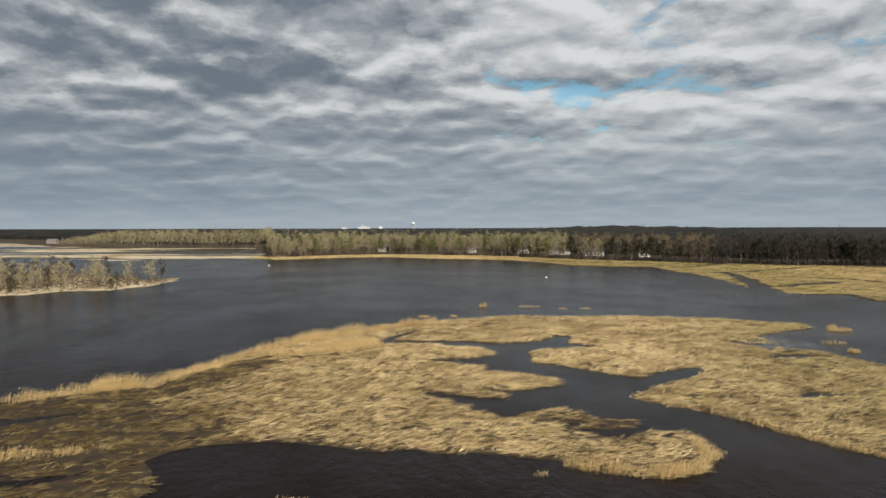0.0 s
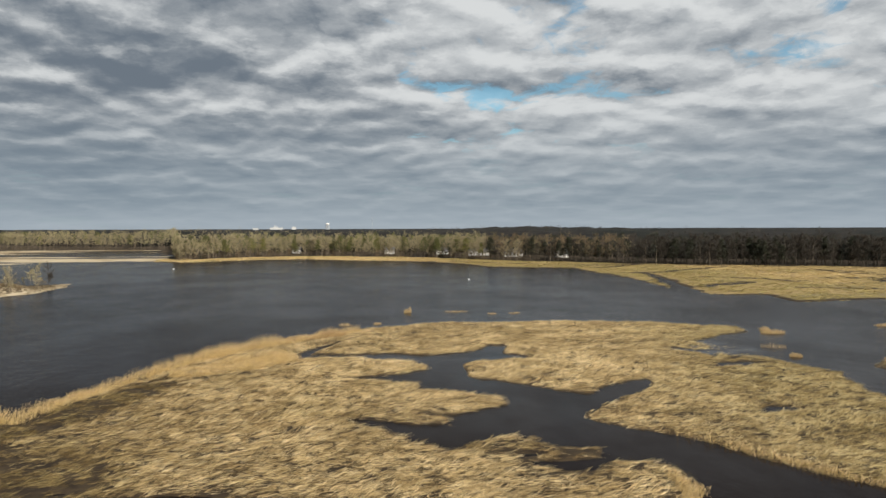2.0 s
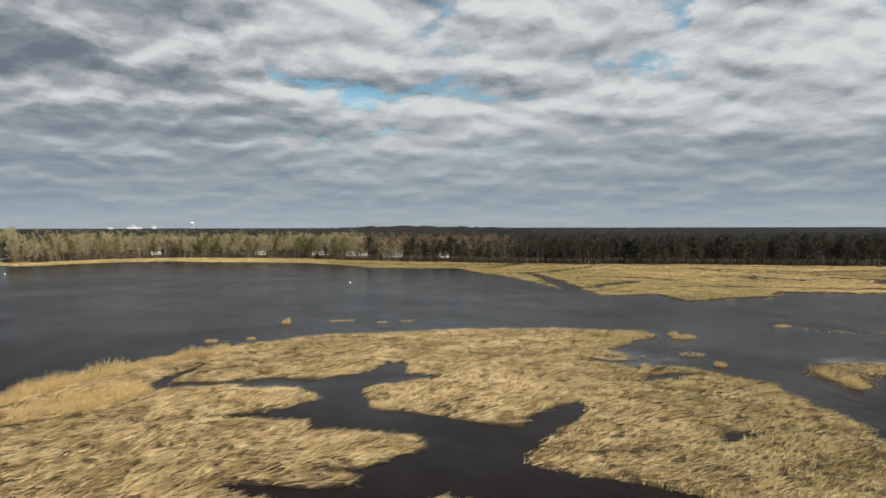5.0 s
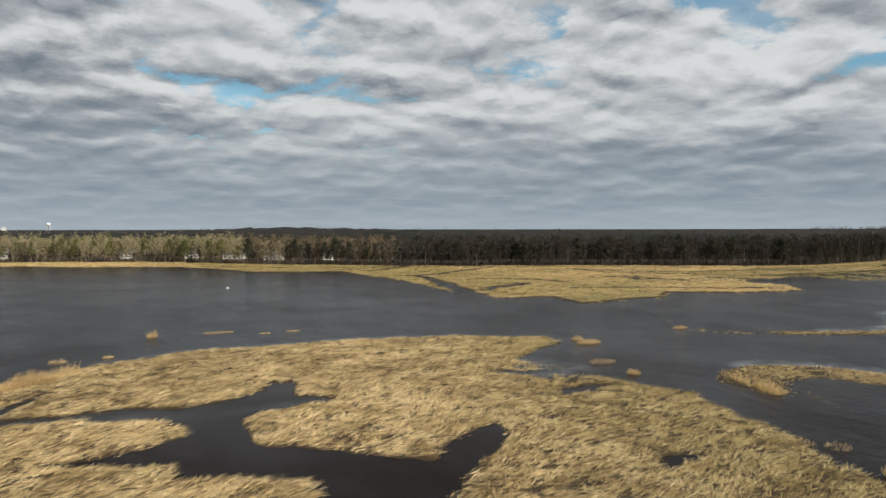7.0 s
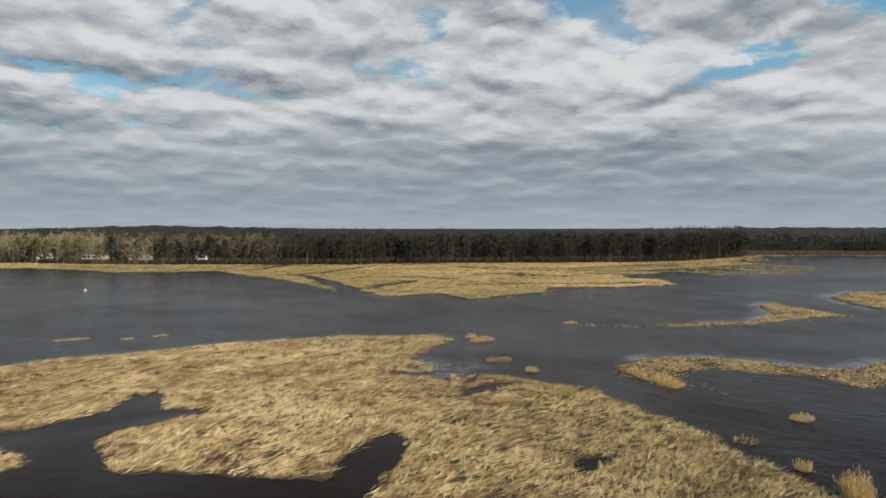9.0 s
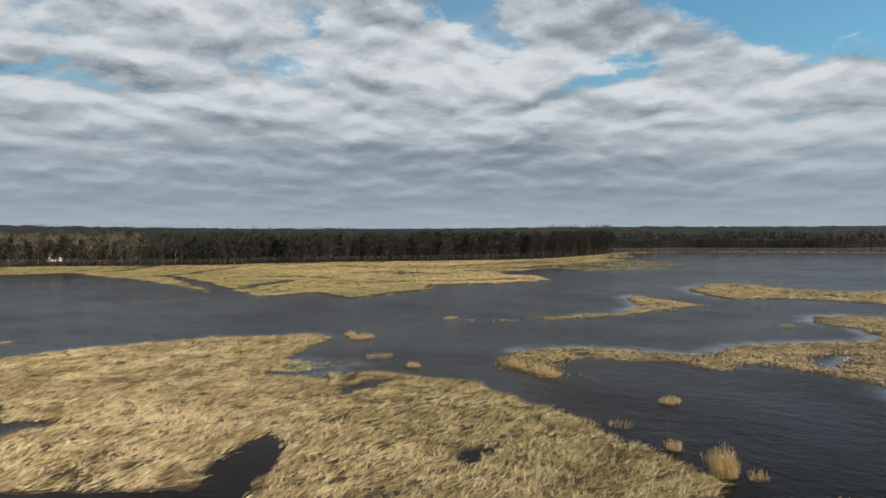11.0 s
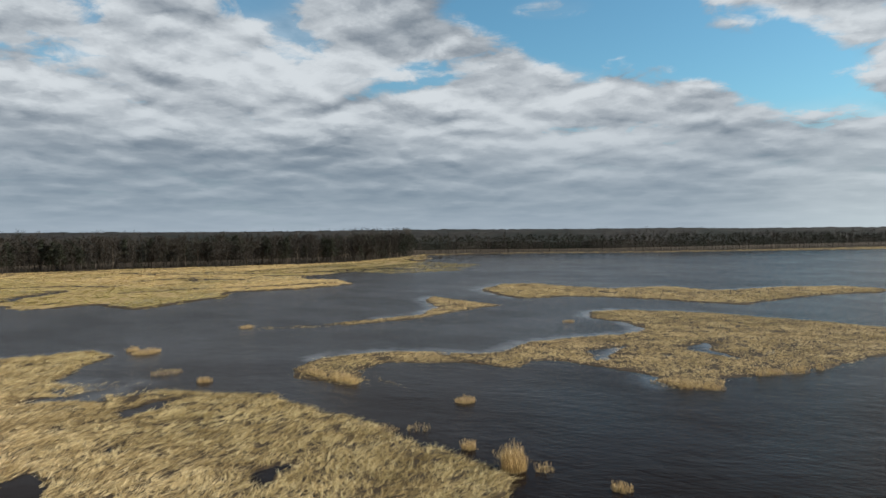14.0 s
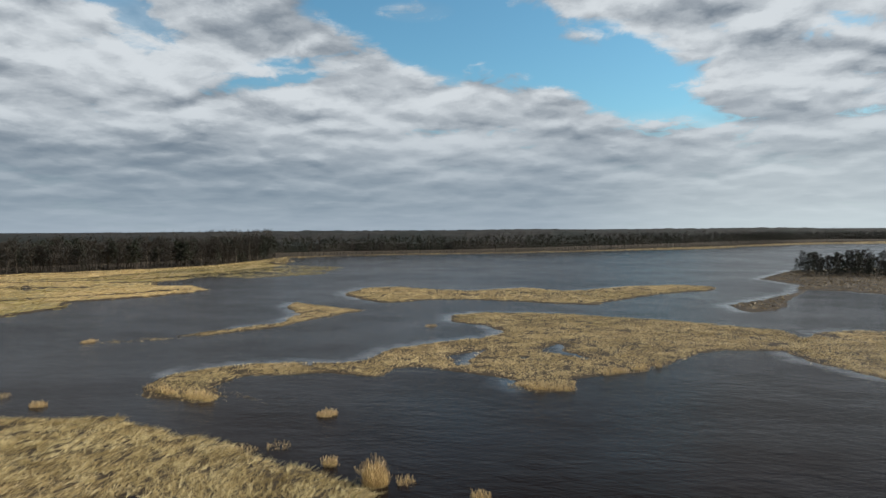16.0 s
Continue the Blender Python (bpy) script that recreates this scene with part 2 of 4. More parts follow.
TWIG = blade_material("bare_twigs", (0.31, 0.265, 0.16), (0.19, 0.16, 0.095), (0.27, 0.245, 0.125), 0.02, 0.8, 0.0)
BRUSH = blade_material("brown_brush", (0.20, 0.145, 0.085), (0.10, 0.072, 0.042), (0.15, 0.125, 0.06), 0.05, 0.8, 0.0)
# crowns and twigs darkened by the same cloud shade, held in the colour
RIDGE_TWIG = blade_material("shade_toned_crowns", (0.082, 0.072, 0.059), (0.042, 0.036, 0.029), (0.062, 0.054, 0.041), 0.02, 0.8, 0.0)
SHADED_TWIG = blade_material("shade_toned_twigs", (0.062, 0.052, 0.042), (0.026, 0.022, 0.018), (0.042, 0.035, 0.027), 0.02, 0.8, 0.0)
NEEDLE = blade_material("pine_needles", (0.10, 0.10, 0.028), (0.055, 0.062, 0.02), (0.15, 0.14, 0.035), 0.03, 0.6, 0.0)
# dark evergreen needles, deepened further by cloud shade in the colour
DARK_SHADED_NEEDLE = blade_material("dark_shade_toned_needles", (0.030, 0.034, 0.018), (0.016, 0.018, 0.011), (0.026, 0.028, 0.015), 0.03, 0.7, 0.0)
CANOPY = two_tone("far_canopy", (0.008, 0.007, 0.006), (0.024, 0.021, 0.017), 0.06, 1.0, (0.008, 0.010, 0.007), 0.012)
# litter darkened: the shade beneath the trees is put into its colour
SOIL = two_tone("shaded_leaf_litter", (0.035, 0.027, 0.018), (0.07, 0.052, 0.034), 0.1, 1.0)
# white greyed down, so the distant haze sits in the colour
PALE = plain("haze_greyed_white_cladding", (0.46, 0.47, 0.47))
WHITE = plain("white_paint", (0.80, 0.79, 0.76))
CLADDING = plain("weathered_pink_cladding", (0.30, 0.23, 0.215))
ROOF = plain("grey_shingle", (0.16, 0.16, 0.17), 0.8)
STEEL = plain("galvanised_steel", (0.55, 0.57, 0.58), 0.45, 0.6)
DARK = plain("dark_glass", (0.03, 0.035, 0.04), 0.15)

# ---- tools for meshes ----
rng = np.random.default_rng(7)


def mesh_object(name, verts, faces, mat, parent=None, label=""):
    me = bpy.data.meshes.new(name)
    if isinstance(faces, np.ndarray):
        me.vertices.add(len(verts))
        me.vertices.foreach_set("co", np.asarray(verts, np.float32).ravel())
        k = faces.shape[1]
        me.loops.add(faces.size)
        me.loops.foreach_set("vertex_index", faces.astype(np.int32).ravel())
        me.polygons.add(len(faces))
        me.polygons.foreach_set("loop_start", np.arange(0, faces.size, k, dtype=np.int32))
        me.update(calc_edges=True)
    else:
        me.from_pydata([tuple(v) for v in verts], [], faces)
    me.materials.append(mat)
    ob = new(name, me)
    if parent:
        ob.parent = parent
    return tagged(ob, label) if label else ob


def hashed(ix, iy, seed):
    h = (ix.astype(np.int64) * 374761393 + iy.astype(np.int64) * 668265263 + seed * 974634721) & 0x7FFFFFFF
    h = ((h ^ (h >> 13)) * 1274126177) & 0x7FFFFFFF
    return ((h ^ (h >> 16)) & 0xFFFF) / 65535.0


def grain(x, y, size, seed=0, octaves=2):
    """Smooth noise from 0 to 1 with lumps of that many metres."""
    total, weight = 0.0, 0.0
    for o in range(octaves):
        s = size / 2 ** o
        u, v = x / s, y / s
        iu, iv = np.floor(u), np.floor(v)
        fu, fv = u - iu, v - iv
        fu, fv = fu * fu * (3 - 2 * fu), fv * fv * (3 - 2 * fv)
        a, b = hashed(iu, iv, seed + o), hashed(iu + 1, iv, seed + o)
        c, d = hashed(iu, iv + 1, seed + o), hashed(iu + 1, iv + 1, seed + o)
        total = total + (a + (b - a) * fu + (c - a) * fv + (a - b - c + d) * fu * fv) * 0.5 ** o
        weight += 0.5 ** o
    return total / weight


def inside(x, y, outline):
    """Distance to an outline, positive inside."""
    pts = np.array(outline, float)
    best, cross = np.full(x.shape, 1e9), np.zeros(x.shape, bool)
    for (ax, ay), (bx, by) in zip(pts, np.roll(pts, -1, 0)):
        dx, dy = bx - ax, by - ay
        f = np.clip(((x - ax) * dx + (y - ay) * dy) / (dx * dx + dy * dy + 1e-9), 0, 1)
        best = np.minimum(best, np.hypot(x - ax - f * dx, y - ay - f * dy))
        if ay != by:
            cross ^= ((ay > y) != (by > y)) & (x < dx * (y - ay) / dy + ax)
    return np.where(cross, best, -best)


def beside(x, y, line):
    """Distance to a line of (x, y, half width), negative within it."""
    best = np.full(x.shape, 1e9)
    for (ax, ay, aw), (bx, by, bw) in zip(line, line[1:]):
        dx, dy = bx - ax, by - ay
        f = np.clip(((x - ax) * dx + (y - ay) * dy) / (dx * dx + dy * dy + 1e-9), 0, 1)
        best = np.minimum(best, np.hypot(x - ax - f * dx, y - ay - f * dy) - (aw + (bw - aw) * f))
    return best


class Marsh:
    """A flat island of mud and grass: an outline less its creeks and pools, on a grid."""

    def __init__(self, outline, cell, cuts=(), creeks=(), pools=0.0, pool_size=7.0, ragged=1.0, seed=0, stretch=1.0, low=None):
        pts = np.array(outline, float)
        lo, hi = pts.min(0) - 6 * cell, pts.max(0) + 6 * cell
        self.cell, self.lo = cell, lo
        nx, ny = (np.ceil((hi - lo) / cell).astype(int) + 1)
        self.x, self.y = np.meshgrid(lo[0] + cell * np.arange(nx), lo[1] + cell * np.arange(ny), indexing="ij")
        wx = self.x + ragged * (3.0 * (grain(self.x, self.y, 7, seed + 11) - 0.5) + 1.4 * (grain(self.x, self.y, 2.6, seed + 12) - 0.5))
        wy = self.y + ragged * (3.0 * (grain(self.x, self.y, 7, seed + 13) - 0.5) + 1.4 * (grain(self.x, self.y, 2.6, seed + 14) - 0.5))
        f = inside(wx, wy, outline)
        for cut in cuts:
            f = np.minimum(f, -inside(wx, wy, cut))
        for creek in creeks:
            f = np.minimum(f, beside(wx, wy, creek))
        if pools:
            lump = grain(self.x * stretch, self.y * 1.3, pool_size, seed + 15, 3)
            f = np.minimum(f, (1 - pools - lump) * pool_size * 1.6)
        self.f, self.seed = f, seed
        self.z = np.clip(f * 0.14, -0.7, 0.13) + 0.12 * (grain(self.x, self.y, 2.2, seed + 16) - 0.5) + 0.12 * (grain(self.x, self.y, 8.0, seed + 17) - 0.5)
        if low:
            self.z = self.z - low(self.x, self.y)

    def at(self, x, y, table):
        u, v = (x - self.lo[0]) / self.cell, (y - self.lo[1]) / self.cell
        i = np.clip(u.astype(int), 0, table.shape[0] - 2)
        j = np.clip(v.astype(int), 0, table.shape[1] - 2)
        a, b = u - i, v - j
        return (table[i, j] * (1 - a) * (1 - b) + table[i + 1, j] * a * (1 - b) + table[i, j + 1] * (1 - a) * b + table[i + 1, j + 1] * a * b)

    def build(self, name, mat, label, smooth=True, bank=None):
        nx, ny = self.f.shape
        keep = np.maximum.reduce([self.f[:-1, :-1], self.f[1:, :-1], self.f[1:, 1:], self.f[:-1, 1:]]) > -4.5
        ids = np.arange(nx * ny).reshape(nx, ny)
        quads = np.stack([ids[:-1, :-1], ids[1:, :-1], ids[1:, 1:], ids[:-1, 1:]], -1)[keep]
        used, back = np.unique(quads, return_inverse=True)
        verts = np.stack([self.x, self.y, self.z], -1).reshape(-1, 3)[used]
        ob = mesh_object(name, verts, back.reshape(-1, 4), mat)
        if bank:
            # bare mud down the banks
            ob.data.materials.append(bank)
            low = self.f.reshape(-1)[used][back.reshape(-1, 4)].min(1) < 0.9
            ob.data.polygons.foreach_set("material_index", low.astype(np.int32))
        if smooth:
            ob.data.polygons.foreach_set("use_smooth", np.ones(len(ob.data.polygons), bool))
        return tagged(ob, label, "marsh", kind="structure")

    def grass(self, name, mat, label, tufts, length, width, each=7, lean=(3, 20), margin=0.9, bare=0.3, patch=1.8, flow=-0.05, vary=1.0, thin=None, soft=None, dull=None, bleak=None):
        """Tufts of blades combed over by the wind, thinning out where the marsh goes under water."""
        lo, hi = self.lo, self.lo + self.cell * (np.array(self.f.shape) - 1)
        r = np.random.default_rng(100 + self.seed)
        count = int(tufts * np.prod(hi - lo))
        x, y = lo[0] + r.random(count) * (hi[0] - lo[0]), lo[1] + r.random(count) * (hi[1] - lo[1])
        f = self.at(x, y, self.f)
        thick = grain(x, y, patch, self.seed + 31, 3)
        if thin is not None:
            thick = thick - thin(x, y)
        wide = margin * (0.3 + 1.4 * grain(x, y, 5.0, self.seed + 34)) + (soft(x, y) if soft else 0.0)
        chance = np.clip((f + 0.25 * wide) / wide, 0, 1) ** 1.4
        keep = (r.random(count) < chance) & (thick + 0.3 * (r.random(count) - 0.5) > bare)
        x, y, thick = x[keep], y[keep], thick[keep]
        count = len(x)
        turn = flow + 1.2 * (grain(x, y, 9.0, self.seed + 32, 2) - 0.5) + 1.0 * (grain(x, y, 1.3, self.seed + 33, 2) - 0.5) + r.normal(0, 0.5, count)
        rise = r.random(count) ** 1.6
        tone = np.clip(0.50 + vary * (0.4 * (grain(x, y, 0.8, self.seed + 35, 2) - 0.5) + r.normal(0, 0.30, count)) + 0.85 * (grain(x, y, 3.2, self.seed + 36, 3) - 0.5), 0, 1)
        if bleak:
            tone = np.clip(tone - bleak(x, y), 0, 1)
        dim = dull(x, y) if dull else np.zeros(count)
        x, y, thick, turn, rise, tone, dim = (np.repeat(v, each) for v in (x, y, thick, turn, rise, tone, dim))
        count = len(x)
        turn = turn + r.normal(0, 0.16, count)
        dx, dy = np.cos(turn), np.sin(turn)
        along, across = r.normal(0, 0.22 * length, count), r.normal(0, 0.06 * length, count)
        x, y = x + dx * along - dy * across, y + dy * along + dx * across
        z = np.maximum(self.at(x, y, self.z), -0.10) - 0.03 + 0.07 * r.random(count)
        up = np.radians(lean[0] + (lean[1] - lean[0]) * np.clip(rise + 0.25 * (r.random(count) - 0.3), 0, 1.2))
        size = length * (0.6 + 0.7 * r.random(count)) * (0.8 + 0.3 * thick)
        w = width * (0.5 + 0.8 * r.random(count)) / 2
        base = np.stack([x, y, z], -1)
        side = np.stack([-dy * w, dx * w, r.normal(0, 0.5, count) * w], -1)
        tip = base + np.stack([dx * np.cos(up) * size, dy * np.cos(up) * size, np.sin(up) * size], -1)
        verts = np.stack([base - side, base + side, tip], 1).reshape(-1, 3)
        ob = mesh_object(name, verts, np.arange(count * 3).reshape(-1, 3), mat)
        for key, value in (("tuft", np.clip(tone + r.normal(0, 0.08 * vary, count), 0, 1)), ("dull", dim)):
            ob.data.attributes.new(key, "FLOAT", "POINT").data.foreach_set("value", np.repeat(value, 3).astype(np.float32))
        return tagged(ob, label, "grass", kind="stuff")


def blades(x, y, z, tall, width, lean, r, heading=None):
    """Upright blades bent over at half height, as pairs of triangles, and where their tips are."""
    count = len(x)
    a = r.random(count) * math.tau
    b = (r.random(count) * math.tau) if heading is None else heading + r.normal(0, 0.6, count)
    t = np.abs(r.normal(0.4, 0.7, count)) * np.radians(lean)
    w = width / 2
    base = np.stack([x, y, z], -1)
    side = np.stack([np.cos(a) * w, np.sin(a) * w, np.zeros(count)], -1)

    def reach(angle, share):
        return np.stack([np.cos(b) * np.sin(angle), np.sin(b) * np.sin(angle), np.cos(angle)], -1) * (tall * share)[:, None]
    middle = base + reach(t, 0.6)
    tip = middle + reach(np.minimum(t * 2.2 + 0.12, 1.9), 0.42)
    low = base + (middle - base) * 0.9
    return np.stack([base - side, base + side, middle, low - side * 0.8, low + side * 0.8, tip], 1).reshape(-1, 3), tip

# ---- ground ----
# the edge of the woods, from west to east
WOOD_EDGE = [(-1500, 1500), (-900, 1250), (-736, 1152), (-490, 880), (-352, 793), (-200, 780), (-135, 560), (-127, 516), (-86, 560), (-41, 580),
             (50, 533), (85, 482), (118, 458), (160, 417), (212, 388), (262, 366), (318, 329), (372, 302), (466, 317), (512, 338), (588, 272),
             (652, 172), (715, 110), (785, 55), (932, -58), (1113, -160), (1246, -321), (1500, -800)]
edge = np.array(WOOD_EDGE, float)
edge_steps = np.concatenate([a + (b - a) * np.linspace(0, 1, 40, endpoint=False)[:, None] for a, b in zip(edge, edge[1:])])
edge_az = np.degrees(np.arctan2(edge_steps[:, 0], edge_steps[:, 1] - 40))
edge_r = np.hypot(edge_steps[:, 0], edge_steps[:, 1] - 40)
order = np.argsort(edge_az)
edge_az, edge_r = edge_az[order], edge_r[order]


def behind_edge(x, y):
    """How far a place lies behind the edge of the woods, seen from the marsh."""
    return np.hypot(x, y - 40) - np.interp(np.degrees(np.arctan2(x, y - 40)), edge_az, edge_r)


def land(x, y):
    """Height of the ground: silt under the water, then dry land that climbs gently."""
    d = behind_edge(x, y)
    az = np.degrees(np.arctan2(x, y - 40))
    dry = np.clip((d + 12) / 12, 0, 1) * ((az > -60) & (az < 125))
    return -1.4 + dry * (1.9 + np.clip(d / 130, 0, 1) * 3.0)


axis_x = np.concatenate([np.linspace(-4850, -900, 18), np.arange(-880, 1300, 20.0), np.linspace(1320, 4850, 18)])
axis_y = np.concatenate([np.linspace(-4850, -900, 14), np.arange(-880, 1300, 20.0), np.linspace(1320, 4850, 18)])
gx, gy = np.meshgrid(axis_x, axis_y, indexing="ij")
ids = np.arange(gx.size).reshape(gx.shape)
mesh_object("ground", np.stack([gx, gy, land(gx, gy)], -1).reshape(-1, 3),
            np.stack([ids[:-1, :-1], ids[1:, :-1], ids[1:, 1:], ids[:-1, 1:]], -1).reshape(-1, 4), SOIL)
tagged(bpy.data.objects["ground"], "silt bed rising to leaf-littered woodland ground", "ground", kind="structure")

# ---- the salt marshes ----
MAIN = [(-75, 60), (-62, 82), (-53, 88), (-51, 91), (-47, 98), (-44, 99), (-39, 94), (-40, 100), (-38, 109), (-33, 122), (-28, 135), (-20, 146), (-12, 155),
        (-6, 159), (-2, 165), (8, 170), (16, 174), (27, 173), (39, 172), (55, 171), (66, 167), (81, 157), (80, 152), (71, 146), (65, 140), (66, 132),
        (70, 127), (66, 123), (68, 114), (71, 108), (67, 98), (65, 91), (63, 87), (61, 82), (59, 77), (57, 71), (52, 69), (46, 64),
        (39, 60), (34, 57), (24, 59), (23, 61), (19, 60), (14, 63)]
MAIN += [(9, 65), (6, 66), (0, 67), (-5, 68), (-11, 70), (-17, 71), (-23, 70), (-27, 68), (-29, 65), (-25, 60), (-22, 52), (-22, 40), (-60, 35)]
CHANNEL = [(21, 58), (24, 62), (26, 67), (26, 70), (25, 74), (21, 76), (22, 79), (18, 81), (15, 84), (10, 83), (8, 81), (5, 81), (3, 84), (0, 88), (-3, 93),
           (0, 92), (4, 89), (8, 88), (7, 92), (11, 93), (14, 95), (17, 98), (16, 102), (11, 104), (6, 106), (7, 111), (3, 113), (-5, 115),
           (4, 116), (8, 118), (9, 122), (8, 126), (-1, 131), (1, 135)]
CHANNEL += [(9, 131), (13, 132), (17, 135), (22, 141), (26, 139), (23, 132), (27, 128), (20, 126), (15, 124), (14, 114), (16, 111), (22, 109), (24, 104), (28, 101),
            (32, 105), (36, 107), (41, 108), (36, 101), (29, 95), (25, 91), (24, 89), (27, 86), (30, 83), (34, 78), (36, 75), (38, 71), (42, 66), (46, 58), (30, 52)]
POND_BAY = [(78, 140), (70, 145), (64, 139), (67, 130), (76, 128)]


def fresh(x, y):
    """1 where the main marsh lies low and half under water, towards the north-east."""
    return np.maximum(np.clip(1.3 - np.hypot((x - 67) / 11, (y - 131) / 10), 0, 1), np.clip((0.9 * x + 0.44 * y - 112) / 12, 0, 1) * 0.6 * (y < 135))


def worn_out(x, y):
    """1 on the muddy south-western corner."""
    corner = np.clip((90 - y - 0.4 * (x + 30)) / 14, 0, 1) * np.clip((-20 - x) / 6, 0, 1)
    return np.maximum(corner, np.clip(1.3 - np.abs(beside(x, y, [(-48, 86, 0.5), (-39, 93, 2.0), (-34, 104, 1.5), (-31, 112, 0.2)])) / 3.0, 0, 1))


main = Marsh(MAIN, 0.8, cuts=[CHANNEL, POND_BAY], creeks=[[(-13, 129.5, 0.6), (-10.5, 136, 1.2), (-8, 144, 0.7), (-6, 149, 0.2)], [(-10, 134, 1.0), (-5, 133, 1.3), (0, 133, 1.0)], [(53, 116, 0.2), (57, 118, 1.2), (61.5, 117.5, 0.9)], [(56, 132, 0.3), (60, 128, 0.9), (66, 126, 0.8)],
             [(44, 88, 0.3), (48, 90, 0.9), (52, 89, 0.3)], [(23, 76.5, 0.7), (19, 74, 1.5), (15, 75, 0.5)], [(12, 78.5, 0.3), (16, 77.5, 0.7)], [(-36, 112, 0.3), (-28, 120, 1.0), (-22, 122, 0.3)],
             [(-58, 77, 0.4), (-50, 79, 1.2), (-43, 83, 0.2)], [(-44, 60, 0.2), (-36, 60, 0.9), (-32, 63, 0.2)]],
             pools=0.12, pool_size=4.0, seed=1, low=lambda x, y: 0.26 * fresh(x, y))
main.build("marsh_main", MUD, "low muddy salt marsh cut by a winding creek")
main.grass("cordgrass_main", STRAW, "matted straw-coloured cordgrass combed over by the wind", 15.0, 1.0, 0.036, 5, lean=(4, 24), bare=0.335, patch=1.1,
           soft=lambda x, y: 3.0 * fresh(x, y) + 1.0 * np.clip((y - 150) / 10, 0, 1),
           thin=lambda x, y: 0.25 * worn_out(x, y) + 0.22 * np.clip(1.25 - np.hypot((x - 65) / 9, (y - 129) / 8), 0, 1) + 0.24 * np.clip(1.2 - np.hypot(x - 19, y - 77) / 8, 0, 1) + 0.05 * np.clip((x - 35) / 20, 0, 1) + 0.14 * np.clip(1.2 - np.hypot((x + 6) / 5, (y - 146) / 9), 0, 1) + 0.14 * np.clip(1.2 - np.hypot((x - 59) / 7, (y - 119) / 5), 0, 1),
           dull=lambda x, y: np.clip(np.clip((x - 0.30 * (y - 90) - 30) / 24, 0, 1) * 0.85 + 0.9 * worn_out(x, y), 0, 1),
           bleak=lambda x, y: 0.42 * worn_out(x, y) + 0.25 * np.clip(1.2 - np.hypot(x - 19, y - 77) / 8, 0, 1))

EAST = [(80, 113), (84, 117), (92, 119), (96, 118), (104, 112), (107, 104), (108, 97), (112, 95), (122, 94), (134, 86), (143, 79), (150, 80), (156, 86), (160, 93),
        (170, 97), (181, 91), (182, 70), (177, 56), (173, 43), (168, 32), (163, 23), (153, 22), (160, 18), (166, 10), (166, 3), (160, -12), (150, -30)]
EAST += [(110, -10), (108, 6), (114, 19), (120, 22), (126, 25), (135, 28), (134, 33), (134, 37), (129, 42), (123, 45), (115, 50), (109, 55), (104, 60), (96, 61),
         (95, 65), (99, 68), (103, 71), (106, 77), (107, 81), (107, 85), (105, 88), (97, 88), (98, 94), (96, 102), (93, 107), (88, 107), (85, 103), (79, 101)]
east_marsh = Marsh(EAST, 1.0, creeks=[[(120, 60, 0.5), (127, 66, 1.5), (134, 66, 0.5)], [(110, 78, 0.4), (117, 80, 1.6), (124, 78, 0.4)]], pools=0.14, seed=2, low=lambda x, y: 0.06 + 0 * x)
east_marsh.build("marsh_east", MUD, "curved salt marsh island with a sheltered bay")
east_marsh.grass("cordgrass_east", OLIVE, "olive and straw cordgrass on the marsh island", 10.0, 0.7, 0.05, 5, lean=(3, 18), vary=0.6, margin=3.6, bare=0.31, patch=2.6, dull=lambda x, y: np.clip(grain(x, y, 22, 5, 2) * 1.6 - 0.4, 0, 1))

HOOK = [(84, 104), (87, 106), (85.5, 102), (82.5, 97.5), (79.5, 94), (78.5, 95), (80.5, 99.5)]
hook = Marsh(HOOK, 0.8, ragged=0.5, seed=12, low=lambda x, y: 0.16 + 0 * x)
hook.build("marsh_hook", MUD, "drowned mud bar off the marsh island")
hook.grass("cordgrass_hook", OLIVE, "thin straw cordgrass standing in shallow water", 9.0, 0.6, 0.03, 5, lean=(3, 12), vary=0.4, margin=2.0, bare=0.30, bleak=lambda x, y: 0.25 + 0 * x)

BAR = [(115, 156), (118, 152), (123, 145), (136, 138), (150, 133), (166, 136), (181, 148), (193, 151), (187, 141), (184, 133), (177, 122), (161, 126), (143, 128),
       (130, 134), (118, 141), (113, 149)]
bar = Marsh(BAR, 1.0, pools=0.1, ragged=0.8, seed=3, low=lambda x, y: 0.08 + 0.12 * np.clip((134 - x) / 10, 0, 1))
bar.build("marsh_bar", MUD, "narrow curved bar of marsh in open water")
bar.grass("cordgrass_bar", OLIVE, "straw cordgrass along the narrow bar", 7.0, 0.8, 0.06, 5, lean=(3, 16), vary=0.6, margin=4.5, bare=0.30, thin=lambda x, y: 0.08 * np.clip((134 - x) / 10, 0, 1), bleak=lambda x, y: 0.22 * np.clip((136 - x) / 10, 0, 1), dull=lambda x, y: np.clip((150 - x) / 30, 0, 1) * 0.3)

LONG = [(222, 148), (246, 151), (253, 141), (246, 125), (242, 109), (258, 92), (246, 76), (270, 58), (282, 38), (277, 24), (259, 28), (245, 43), (222, 57), (204, 64),
        (207, 80), (211, 98), (208, 114), (197, 124), (205, 136)]
long_marsh = Marsh(LONG, 1.5, pools=0.15, seed=4)
long_marsh.build("marsh_long", MUD, "long low marsh island in open water")
long_marsh.grass("cordgrass_long", OLIVE, "olive-brown cordgrass on the long island", 2.6, 1.3, 0.13, 6, lean=(3, 12), vary=0.5, margin=5.0, bare=0.28, patch=4, dull=lambda x, y: np.clip(grain(x, y, 30, 6, 2) * 1.6 - 0.3, 0, 1))

